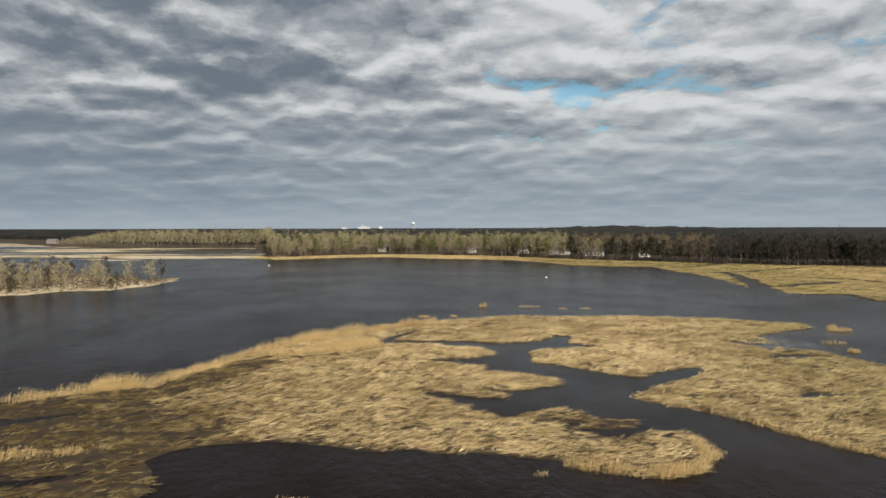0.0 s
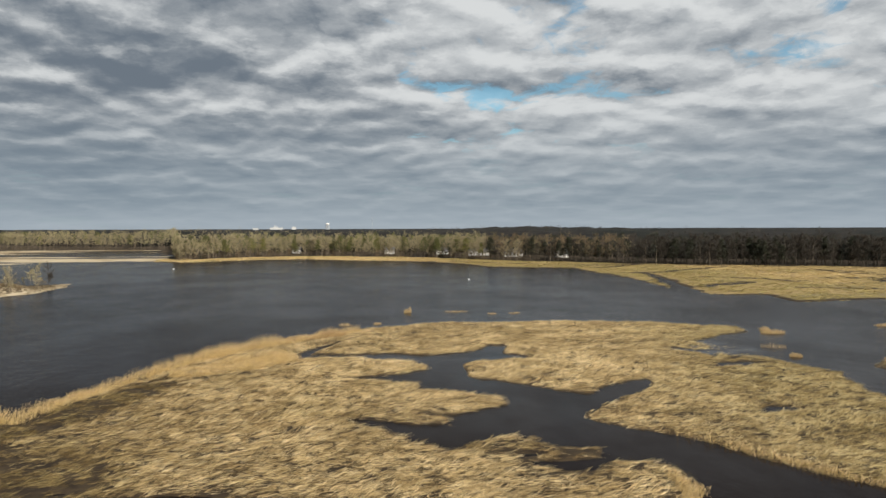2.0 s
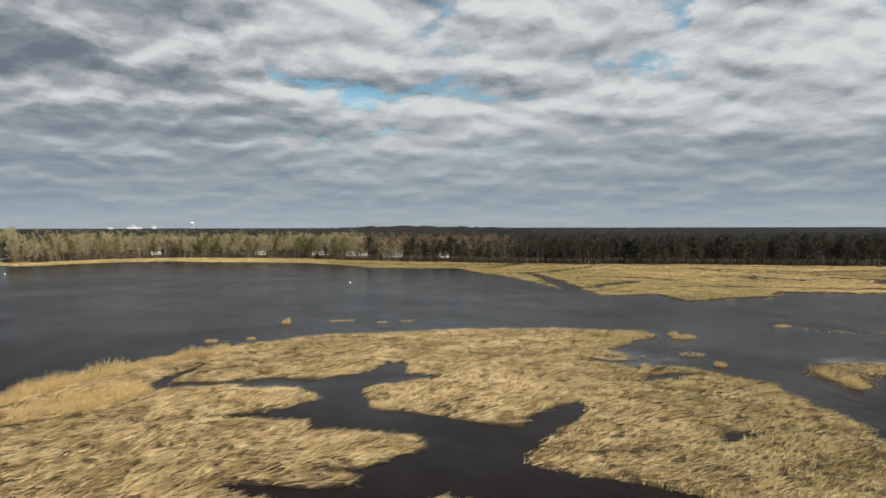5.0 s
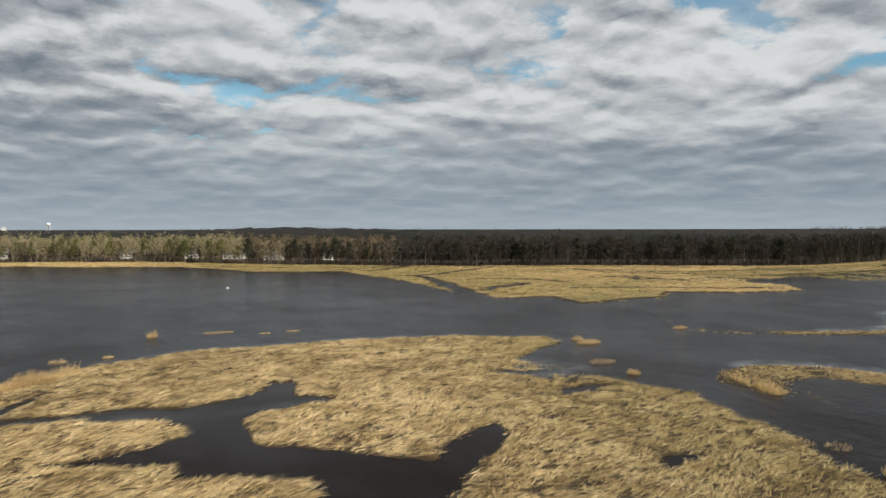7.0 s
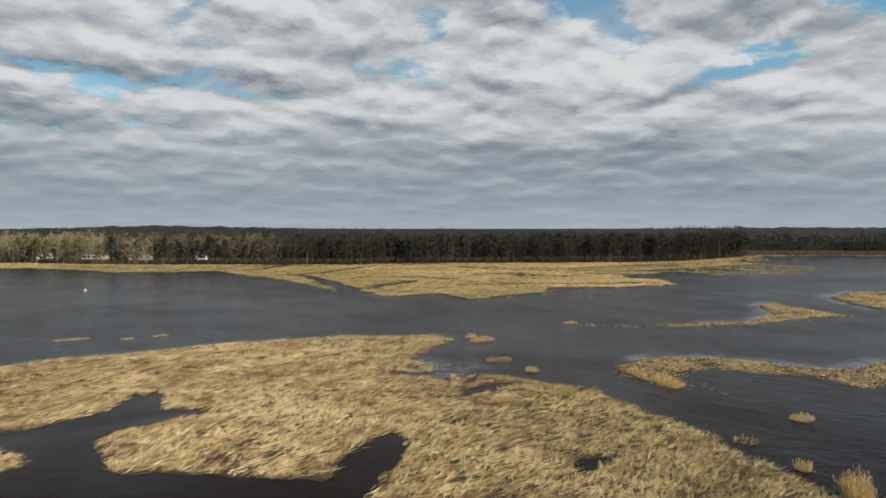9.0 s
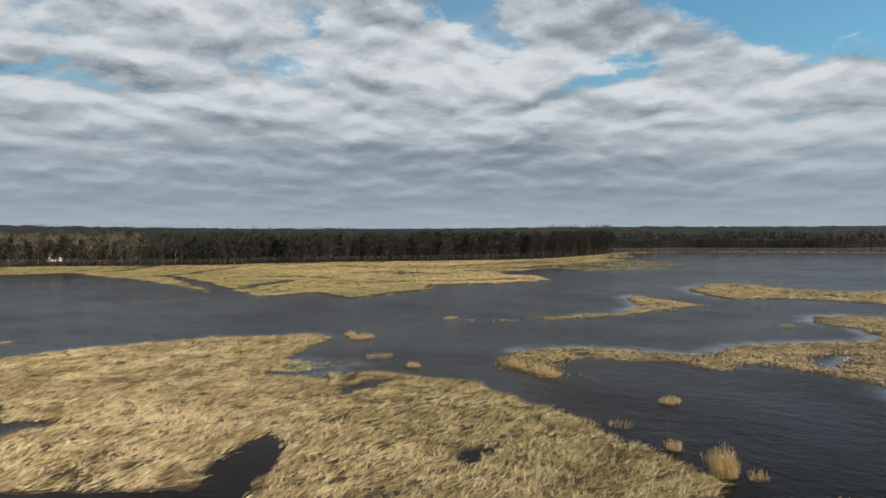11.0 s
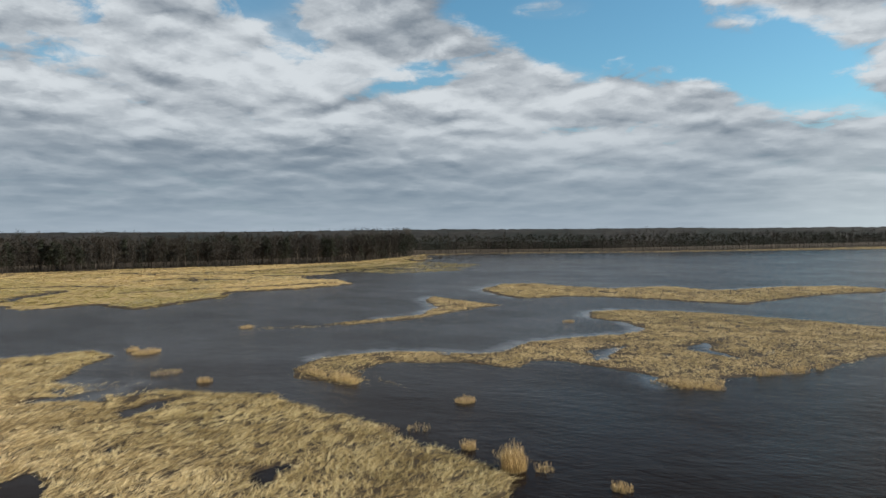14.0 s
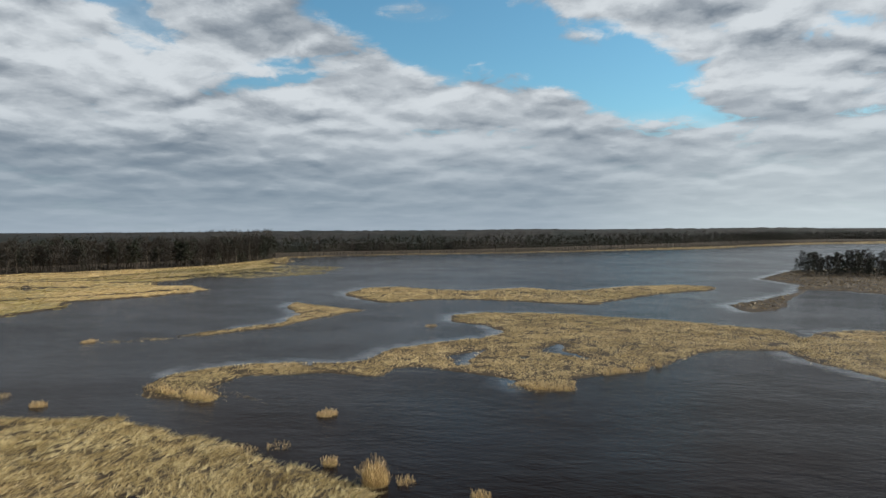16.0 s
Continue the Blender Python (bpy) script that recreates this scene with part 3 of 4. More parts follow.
SPIT = [(212, 28), (222, 20), (253, 4), (288, -7), (324, 3), (352, -8), (390, -22), (420, -60), (400, -110), (330, -110), (280, -50), (255, -24), (266, -15), (268, -4),
        (237, 7), (201, 17), (195, 24)]
spit = Marsh(SPIT, 2.0, pools=0.1, seed=5)
spit.build("marsh_spit", MUD, "brown marsh spit round a wooded islet")
# the dark brown here also holds the cloud shade over the spit
spit.grass("cordgrass_spit", BROWN, "cordgrass on the spit, its brown deepened for cloud shade", 0.6, 1.3, 0.24, 5, margin=3.0, bare=0.3)

FRONT = [(-140, 505), (-112, 483), (-78, 515), (-37, 525), (-2, 493), (42, 475), (60, 446), (73, 405), (94, 392), (117, 388), (115, 344), (117, 304), (112, 268),
         (109, 238), (118, 226), (131, 226), (128, 203), (145, 207), (163, 208), (178, 220), (197, 206), (224, 202), (238, 218), (238, 240), (262, 247), (290, 248),
         (283, 222), (320, 201), (385, 220), (412, 285), (490, 330)]
FRONT += [(480, 360), (400, 350), (350, 360), (270, 405), (230, 425), (172, 462), (114, 465), (85, 500), (50, 550), (-41, 600), (-86, 590), (-150, 540)]
front = Marsh(FRONT, 1.6, creeks=[[(107, 222, 5.0), (114, 245, 3.2), (122, 277, 2.8), (131, 308, 2.2), (137, 337, 1.6)], [(128, 339, 1.3), (140, 341, 1.5), (148, 341, 1.2), (159, 349, 1.1), (181, 366, 1.0), (204, 381, 0.6)],
              [(124, 256, 1.6), (134, 264, 2.0), (142, 267, 2.2), (151, 271, 1.5), (152, 277, 1.0)], [(235, 352, 0.8), (230, 318, 1.1), (247, 292, 1.0), (264, 275, 1.0), (290, 262, 0.6)], [(160, 246, 0.6), (184, 237, 0.9), (201, 222, 0.8), (224, 212, 0.5)],
              [(237, 346, 0.7), (243, 318, 1.0), (267, 296, 1.0), (290, 298, 0.6), (340, 280, 1.0)], [(150, 304, 0.7), (162, 299, 1.3), (171, 290, 0.8), (174, 274, 0.6)], [(120, 402, 0.8), (143, 404, 1.1), (166, 410, 0.7)],
              [(129, 386, 1.5), (143, 390, 1.2), (166, 418, 0.8)], [(216, 278, 1.5), (220, 264, 2.6), (222, 256, 1.2)], [(246, 264, 2.0), (253, 248, 4.0), (268, 237, 4.0)], [(200, 289, 0.8), (223, 286, 1.0), (206, 266, 0.7)],
              [(60, 470, 1.5), (110, 425, 1.2), (170, 408, 1.2), (230, 375, 1.2), (310, 325, 1.2)]],
              pools=0.10, pool_size=9, ragged=1.2, seed=6, low=lambda x, y: 0.22 * np.clip((122 - x) / 6, 0, 1) * np.clip((330 - y) / 30, 0, 1) + 0.42 * np.clip((x - 262) / 20, 0, 1) * np.clip((285 - y) / 20, 0, 1))
front.z = front.z + 0.25 * np.clip(front.f / 3, 0, 1)
front.build("marsh_front", THATCH, "broad salt marsh in front of the woods, cut by dark creeks", bank=MUD)
front.grass("cordgrass_front", STRAW_FAR, "golden cordgrass in front of the woods", 0.68, 1.8, 0.18, 5, lean=(2, 7), vary=0.35, margin=4.0, bare=0.17, patch=9,
            dull=lambda x, y: np.clip(0.25 + 1.5 * np.clip((195 - x) / 60, 0, 1) * np.clip((x - 50) / 35, 0, 1) + 1.2 * np.clip((x - 250) / 30, 0, 1) * (y < 300) + 0.9 * np.clip(grain(x, y, 26, 8, 2) * 2 - 1, 0, 1), 0, 1), bleak=lambda x, y: -0.35 * np.clip((40 - x) / 30, 0, 1) + 0.28 * np.clip((x - 255) / 25, 0, 1) * (y < 300), thin=lambda x, y: 0.16 * np.clip((x - 262) / 20, 0, 1) * (y < 290))

FLATS = [(-520, 640), (-323, 505), (-291, 520), (-230, 483), (-205, 500), (-164, 520), (-135, 500), (-130, 560), (-195, 790), (-352, 800), (-490, 890), (-760, 1170), (-900, 1200)]
flats = Marsh(FLATS, 4.0, pools=0.50, pool_size=30, ragged=3.0, seed=7, stretch=0.16)
flats.z[:] = np.clip(flats.f * 0.05, -0.7, 0.25)
flats.build("marsh_flats", SAND, "pale tidal flats with strips of water")

SHORE = [(405, 272), (450, 288), (500, 322), (560, 296), (602, 224), (638, 166), (676, 117), (728, 62), (800, -22), (905, -75), (1040, -175), (1200, -560), (1350, -600), (1260, -310), (1120, -150),
         (940, -48), (790, 66), (718, 120), (655, 182), (592, 284), (515, 352), (470, 335)]
shore = Marsh(SHORE, 4.0, pools=0.18, pool_size=30, ragged=2.5, seed=8)
shore.build("marsh_shore", MUD, "narrow marsh along the far wooded shore")
shore.grass("cordgrass_shore", OLIVE, "dull straw cordgrass along the far shore", 0.12, 2.0, 0.5, 5, vary=0.4, margin=5.0, bare=0.25, patch=20, dull=lambda x, y: np.clip(1.3 - (x - 800) / 300, 0, 1))

ISLET = [(-147, 230), (-139, 234), (-134, 246), (-120, 250), (-113, 270), (-113, 292), (-119, 312), (-123, 308), (-128, 300), (-150, 322), (-199, 345), (-240, 345), (-250, 260), (-190, 226)]
islet = Marsh(ISLET, 2.0, ragged=1.2, seed=9)
islet.z[:] = np.clip(islet.f * 0.09, -0.7, 0.9)
islet.build("islet_west", SAND, "low islet with a pale sandy shore")
islet.grass("cordgrass_islet", BROWN, "dry grass under the islet's trees", 0.8, 1.2, 0.16, 5, margin=6.0, bare=0.2)

# ---- water ----
wx = np.concatenate([[-4850, -1500, -500], np.arange(-90, 430, 2.6), [600, 1500, 4850]])
wy = np.concatenate([[-4850, -1500, -400], np.arange(-60, 250, 2.6), [500, 1500, 4850]])
px, py = np.meshgrid(wx, wy, indexing="ij")
calm = np.zeros(px.shape)
for lee in (main, east_marsh, bar, long_marsh, spit):
    gx_, gy_ = np.gradient(lee.f, lee.cell)
    near = (px > lee.x.min()) & (px < lee.x.max()) & (py > lee.y.min()) & (py < lee.y.max())
    f = np.where(near, lee.at(px, py, lee.f), -99)
    facing = -(0.35 * lee.at(px, py, gx_) + 0.95 * lee.at(px, py, gy_))
    rim = 3.0 if lee in (main, east_marsh, bar) else 4.5
    calm = np.maximum(calm, (0.35 if lee is main else 0.95) * np.clip((f + rim) / (rim - 0.8), 0, 1) * np.clip(facing * 1.6 - 0.1, 0, 1) * near * ((lee is not main) | (py > 125)) * ((lee is not east_marsh) | (px > 90)) * ((lee is not bar) | (px > 138)))
ids = np.arange(px.size).reshape(px.shape)
water = mesh_object("water", np.stack([px, py, np.zeros(px.shape)], -1).reshape(-1, 3), np.stack([ids[:-1, :-1], ids[1:, :-1], ids[1:, 1:], ids[:-1, 1:]], -1).reshape(-1, 4), WATER)
water.data.attributes.new("calm", "FLOAT", "POINT").data.foreach_set("value", calm.ravel().astype(np.float32))
shelter = np.clip((inside(px, py, MAIN) + 3) / 5, 0, 1)
water.data.attributes.new("shelter", "FLOAT", "POINT").data.foreach_set("value", shelter.ravel().astype(np.float32))
tagged(water, "dark brown rippled tidal water under a cloudy sky", "water", kind="structure")

# ---- trees ----


def tube(verts, faces, p, q, a, b, sides=5):
    p, q = Vector(p), Vector(q)
    turn = (q - p).to_track_quat("Z", "Y")
    first = len(verts)
    for c, rad in ((p, a), (q, b)):
        for i in range(sides):
            ang = math.tau * i / sides
            verts.append(c + turn @ Vector((math.cos(ang) * rad, math.sin(ang) * rad, 0)))
    for i in range(sides):
        j = (i + 1) % sides
        faces.append((first + i, first + j, first + sides + j, first + sides + i))


def sliver(verts, faces, p, way, width, rnd):
    side = way.cross(Vector((rnd.gauss(0, 1), rnd.gauss(0, 1), rnd.gauss(0, 1))))
    side = side.normalized() * width * 0.5
    first = len(verts)
    verts += [p - side, p + side, p + way]
    faces.append((first, first + 1, first + 2))


def bare_tree_parts(seed, tall, twigs, spread=0.22, sides=5, low=1.6, fat=0.0065, forks=2):
    """Trunk with limbs, and a haze of twigs, of a leafless tree."""
    rnd = random.Random(seed)
    tv, tf, cv, cf = [], [], [], []
    p, rad = Vector((0, 0, -0.3)), tall * 0.013
    spine = [p]
    for i in range(5):
        q = p + Vector((rnd.gauss(0, 0.02), rnd.gauss(0, 0.02), 0.17)) * tall
        tube(tv, tf, p, q, rad, rad * 0.78, sides)
        p, rad = q, rad * 0.78
        spine.append(q)
    limbs = []
    for i in range(14):
        k = rnd.uniform(low, 4.95)
        a, f = int(k), k - int(k)
        start = spine[a].lerp(spine[a + 1], f)
        ang = rnd.random() * math.tau
        reach = tall * rnd.uniform(0.14, 0.26) * (1.15 - 0.1 * a)
        way = Vector((math.cos(ang) * spread * 3.2, math.sin(ang) * spread * 3.2, rnd.uniform(0.5, 1.1))).normalized() * reach
        end = start + way
        tube(tv, tf, start, end, rad * rnd.uniform(0.6, 1.0), rad * 0.3, 3)
        limbs.append((start, end))
        for j in range(forks):
            s = start.lerp(end, rnd.uniform(0.4, 0.9))
            w = (way.normalized() + Vector((rnd.gauss(0, 0.6), rnd.gauss(0, 0.6), rnd.gauss(0.2, 0.3)))).normalized() * reach * 0.6
            tube(tv, tf, s, s + w, rad * 0.4, rad * 0.15, 3)
            limbs.append((s, s + w))
    limbs.append((spine[3], spine[5]))
    for i in range(twigs):
        s, e = rnd.choice(limbs)
        way = ((e - s).normalized() + Vector((rnd.gauss(0, 0.7), rnd.gauss(0, 0.7), rnd.gauss(0.35, 0.4)))).normalized()
        sliver(cv, cf, s.lerp(e, rnd.uniform(0.25, 1.0)), way * tall * rnd.uniform(0.05, 0.12), tall * fat * rnd.uniform(0.7, 1.5), rnd)
    return tv, tf, cv, cf


def pine_parts(seed, tall, clumps, per, cone=0.17, bare=0.3):
    """Straight trunk, and a crown of needle clumps with gaps."""
    rnd = random.Random(seed)
    tv, tf, cv, cf = [], [], [], []
    tube(tv, tf, (0, 0, -0.3), (0, 0, tall * 0.5), tall * 0.014, tall * 0.009)
    tube(tv, tf, (0, 0, tall * 0.5), (0, 0, tall * 0.97), tall * 0.009, tall * 0.002)
    for i in range(clumps):
        k = rnd.random() ** 0.8
        h = tall * (bare + (1 - bare) * k)
        out = tall * cone * (1.05 - k) ** 0.7 * rnd.uniform(0.35, 1.15)
        ang = rnd.random() * math.tau
        c = Vector((math.cos(ang) * out, math.sin(ang) * out, h))
        if i % 3 == 0:
            tube(tv, tf, (0, 0, h - out * 0.2), c, tall * 0.004, tall * 0.002, 3)
        size = tall * rnd.uniform(0.035, 0.07)
        for j in range(per):
            way = Vector((rnd.gauss(0, 1), rnd.gauss(0, 1), rnd.gauss(0.15, 0.6))).normalized() * size * rnd.uniform(0.7, 1.5)
            sliver(cv, cf, c + Vector((rnd.gauss(0, 1), rnd.gauss(0, 1), rnd.gauss(0, 0.6))) * size * 0.6, way, size * 0.55, rnd)
    return tv, tf, cv, cf


def tree_thing(name, parts, bark, leaf, label):
    root = tagged(new(name), label, "tree")
    mesh_object("trunk", parts[0], parts[1], bark, root)
    mesh_object("crown", parts[2], parts[3], leaf, root)
    return root


def plant(kinds, spots, group):
    """Copies of the kinds at spots of (x, y, z, kind, size, turn)."""
    for x, y, z, kind, size, turn in spots:
        ob = copy_thing(kinds[kind], pose(x, y, z, 0, 0, turn))
        ob.matrix_basis = pose(x, y, z, 0, 0, turn) @ Matrix.Diagonal((size, size, size * 1.0, 1))
        tagged(ob, group=group)


BARE = [tree_thing("bare_tree", bare_tree_parts(s, 17.0, 520, 0.25, 5, 1.0, 0.0075), BARK, TWIG, "leafless pale-twigged tree at the edge of the woods") for s in (1, 2, 3, 4, 5)]
PINE = [tree_thing("pine_tree", pine_parts(s, 15.0, 80, 8, 0.24, 0.35), BARK, NEEDLE, "olive-green pine among leafless trees") for s in (11, 12, 13)]
CEDAR = [tree_thing("cedar", pine_parts(s, 6.0, 75, 8, 0.34, 0.03), SHADED_BARK, DARK_SHADED_NEEDLE, "dense dark cedar near the shore") for s in (21, 22)]
SHRUB = [tree_thing("shrub", bare_tree_parts(s, 4.0, 380, 0.40, 4, 0.2, 0.016), SHADED_BARK, BRUSH, "low leafless brown shrub near the shore") for s in (31, 32)]
# oaks and pines whose colours carry the cloud shade over the woods
OAKS = [tree_thing("oak_tree", bare_tree_parts(s, 17.0, 620, 0.27, 5, 0.9, 0.009), BARK if s == 6 else SHADED_BARK, SHADED_TWIG,
                   "leafless %s oak at the edge of the woods" % ("pale-trunked" if s == 6 else "shade-toned")) for s in (6, 7, 8)]
SHADED_PINE = [tree_thing("shaded_pine", pine_parts(s, 16.0, 90, 8, 0.24, 0.2), SHADED_BARK, DARK_SHADED_NEEDLE, "pine at the edge of the dense woods, toned for cloud shade") for s in (14, 15)]
KINDS = BARE + PINE + CEDAR + SHRUB + OAKS + SHADED_PINE
for i, ob in enumerate(KINDS):
    # the first of each kind stands in the woods too
    q = edge_steps[(460 if i > 11 else 330) + 9 * i]
    ob.matrix_basis = pose(q[0] * 1.02, q[1] * 1.02, 0.5, 0, 0, 37 * i)


def wood_spots(count, first, last, depth, shares, sizes, r):
    """Spots along the edge of the woods between two of its corners."""
    out = []
    line = edge[first:last + 1]
    seg = np.hypot(*np.diff(line, axis=0).T)
    for i in range(count):
        s = (i + r.random()) / count * seg.sum()
        k = int(np.searchsorted(np.cumsum(seg), s))
        k = min(k, len(seg) - 1)
        f = (s - np.concatenate([[0], np.cumsum(seg)])[k]) / seg[k]
        p = line[k] + (line[k + 1] - line[k]) * f
        away = (p - (0, 40)) / np.hypot(*(p - (0, 40)))
        p = p + away * depth * r.random()
        z = float(land(np.array([p[0]]), np.array([p[1]]))[0])
        out.append((p[0], p[1], max(z, 0.1), int(r.choice(len(KINDS), p=shares)), r.uniform(*sizes), r.random() * 360))
    return out


def shares(bare, pine, cedar, shrub, oak=0, dark=0):
    p = np.array([bare / 5] * 5 + [pine / 3] * 3 + [cedar / 2] * 2 + [shrub / 2] * 2 + [oak / 3] * 3 + [dark / 2] * 2)
    return p / p.sum()


plant(KINDS, [(x, y, z, k, s * (1.7 if 9 < k < 12 else 1), t) for x, y, z, k, s, t in wood_spots(170, 6, 11, 16, shares(5, 1.3, 0.6, 3.2), (0.62, 1.05), rng)], "trees at the edge of the western woods")
plant(KINDS, wood_spots(30, 11, 13, 14, shares(1.2, 0, 0.2, 1.0, 3, 0.6), (0.7, 1.0), rng), "trees where the pale and dark woods meet")
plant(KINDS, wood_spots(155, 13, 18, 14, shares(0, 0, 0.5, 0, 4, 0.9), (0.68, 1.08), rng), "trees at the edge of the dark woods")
islet_spots = []
while len(islet_spots) < 210:
    y = 232 + 105 * rng.random() ** 1.5
    x = rng.uniform(-0.68 * y, -112)
    f = float(islet.at(np.array([x]), np.array([y]), islet.f)[0])
    if f > 1.5 and not (x > -122 and y > 292):
        islet_spots.append((x, y, float(islet.at(np.array([x]), np.array([y]), islet.z)[0]), int(rng.choice(len(KINDS), p=shares(2.6, 0, 0.8, 4.6, 0.8, 0))), rng.uniform(0.36, 0.58) * (0.75 if f < 4 else 1.0), rng.random() * 360))
plant(KINDS, [(x, y, z, k, s * (2.0 if 9 < k < 12 else 1.4 if 7 < k < 10 else 1.05), a) for x, y, z, k, s, a in islet_spots], "trees and shrubs on the islet")
spit_spots = []
for i in range(150):
    x, y = rng.uniform(343, 388), rng.uniform(-95, -23)
    f = float(spit.at(np.array([x]), np.array([y]), spit.f)[0])
    if f > 2:
        spit_spots.append((x, y, float(spit.at(np.array([x]), np.array([y]), spit.z)[0]), int(rng.choice([8, 9, 8, 9, 12, 13, 14])), rng.uniform(0.9, 1.8), rng.random() * 360))
# dark cedar and oak tones also stand in for cloud shade on the spit
plant(KINDS, [(x, y, z, k, s if k in (8, 9) else s * 0.42, a) for x, y, z, k, s, a in spit_spots], "dark trees on the wooded spit")


def joined_woods(name, spots, kinds, label):
    """Many trees in one mesh."""
    bv, bf, lv, lf = [], [], [], []
    nb = nl = 0
    for x, y, z, kind, size, turn in spots:
        tv, tf, cv, cf = kinds[kind]
        m = np.array([[math.cos(turn), -math.sin(turn), 0], [math.sin(turn), math.cos(turn), 0], [0, 0, 1]]).T * size
        bv.append(tv @ m + (x, y, z)), bf.append(tf + nb)
        lv.append(cv @ m + (x, y, z)), lf.append(cf + nl)
        nb, nl = nb + len(tv), nl + len(cv)
    return (np.concatenate(bv), np.concatenate(bf)), (np.concatenate(lv), np.concatenate(lf))


def as_arrays(parts):
    tv, tf, cv, cf = parts
    return np.array([tuple(v) for v in tv]), np.array(tf), np.array([tuple(v) for v in cv]), np.array(cf)


light_bare = [as_arrays(bare_tree_parts(s, 17.0, 200, 0.27, 3, 1.2, 0.009, 0)) for s in (41, 42, 43, 44)]
light_pine = [as_arrays(pine_parts(s, 15.0, 40, 5, 0.25)) for s in (51, 52)]


def forest(name, first, last, count, depth, near, pines, sizes, label, mats, small=1.0, grow=1.6):
    r = np.random.default_rng(first * 100 + last)
    spots = wood_spots(count, first, last, 1.0, shares(1, 0, 0, 0), sizes, r)
    bare, pine = [], []
    for i, (x, y, z, k, size, turn) in enumerate(spots):
        size = size * min(1.0, small + grow * i / count)
        away = np.array((x, y - 40.0)) / math.hypot(x, y - 40)
        d = near + depth * r.random() ** 1.4
        x, y = x + away[0] * d, y + away[1] * d
        z = float(land(np.array([x]), np.array([y]))[0])
        if r.random() < pines:
            pine.append((x, y, z, r.integers(len(light_pine)), size * 1.02, turn))
        else:
            bare.append((x, y, z, r.integers(len(light_bare)), size, turn))
    for kind, list_of, mat in (("bare", bare, mats[1]), ("pine", pine, mats[2])):
        if not list_of:
            continue
        (bv, bf), (lv, lf) = joined_woods(name, list_of, light_bare if kind == "bare" else light_pine, label)
        root = tagged(new(name), label + (" of leafless trees" if kind == "bare" else " of dark pines"), "woods", kind="stuff")
        tagged(mesh_object("trunks", bv, bf, mats[0], root), kind="stuff")
        tagged(mesh_object("crowns", lv, lf, mat, root), kind="stuff")


forest("woods_west", 6, 11, 720, 120, 6, 0.20, (0.66, 1.12), "pale winter woodland", (BARK, TWIG, NEEDLE), 0.35, 9.0)
# the middle stretch blends the pale tones into the shade-toned ones
forest("woods_middle", 11, 13, 230, 110, 6, 0.26, (0.68, 1.08), "mixed brown woodland", (BARK, BRUSH, DARK_SHADED_NEEDLE))
forest("woods_north", 13, 18, 900, 120, 6, 0.24, (0.66, 1.1), "dense shade-toned woodland", (SHADED_BARK, SHADED_TWIG, DARK_SHADED_NEEDLE))
forest("woods_northwest", 3, 5, 320, 110, 0, 0.12, (0.95, 1.3), "far woodland behind the flats", (BARK, TWIG, NEEDLE), 0.3)
forest("woods_east", 18, 26, 460, 32, 0, 0.75, (0.8, 1.12), "far woodland along the eastern shore", (SHADED_BARK, SHADED_TWIG, DARK_SHADED_NEEDLE))

light_shrub = [as_arrays(bare_tree_parts(s, 4.5, 70, 0.42, 3, 0.2, 0.028, 0)) for s in (71, 72, 73)]


def underwood(name, first, last, count, mats, label):
    """Brush that closes the foot of the woods."""
    r = np.random.default_rng(first * 57 + last)
    spots = [(x, y, z, r.integers(3), size * r.uniform(0.6, 1.4), turn) for x, y, z, k, size, turn in wood_spots(count, first, last, 22, shares(1, 0, 0, 0), (0.8, 1.2), r)]
    (bv, bf), (lv, lf) = joined_woods(name, spots, light_shrub, label)
    root = tagged(new(name), label, "brush", kind="stuff")
    tagged(mesh_object("stems", bv, bf, mats[0], root), kind="stuff")
    tagged(mesh_object("twigs", lv, lf, mats[1], root), kind="stuff")


underwood("underwood_west", 6, 12, 320, (SHADED_BARK, BRUSH), "brown brush at the foot of the pale woods")
underwood("underwood_east", 18, 25, 300, (SHADED_BARK, SHADED_TWIG), "shade-toned brush along the eastern shore")
underwood("underwood_northwest", 3, 6, 240, (SHADED_BARK, BRUSH), "brown brush behind the tidal flats")
underwood("underwood_north", 12, 18, 420, (SHADED_BARK, SHADED_TWIG), "shade-toned brush at the foot of the dense woods")

tiny = [as_arrays(pine_parts(s, 15.0, 16, 3, 0.22, 0.25)) for s in (61, 62, 63)]


def ridge(name, first, last, count, near, depth, mat, label):
    """Tree tops that stand out of the far canopy."""
    r = np.random.default_rng(first * 31 + last)
    spots = []
    for x, y, z, k, size, turn in wood_spots(count, first, last, 1.0, shares(1, 0, 0, 0), (0.75, 1.15), r):
        away = np.array((x, y - 40.0)) / math.hypot(x, y - 40)
        d = near + depth * r.random()
        rise = 8.5 * math.exp(-((d - 420) / 260) ** 2) * float(grain(np.array([x + away[0] * d]), np.array([y + away[1] * d]), 230, 73, 2)[0])
        spots.append((x + away[0] * d, y + away[1] * d, 2.5 + rise, r.integers(3), size, turn))
    (bv, bf), (lv, lf) = joined_woods(name, spots, tiny, label)
    root = tagged(new(name), label, "woods", kind="stuff")
    tagged(mesh_object("trunks", bv, bf, SHADED_BARK, root), kind="stuff")
    tagged(mesh_object("crowns", lv, lf, mat, root), kind="stuff")


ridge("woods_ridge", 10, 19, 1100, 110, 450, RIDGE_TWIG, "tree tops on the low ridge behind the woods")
ridge("woods_ridge", 19, 26, 500, 20, 260, SHADED_TWIG, "tree tops behind the eastern shore")
ridge("woods_ridge", 4, 11, 500, 110, 400, TWIG, "pale tree tops behind the western woods")

# the far canopy, rolling to the horizon
az = np.radians(np.arange(-62, 128, 0.32))
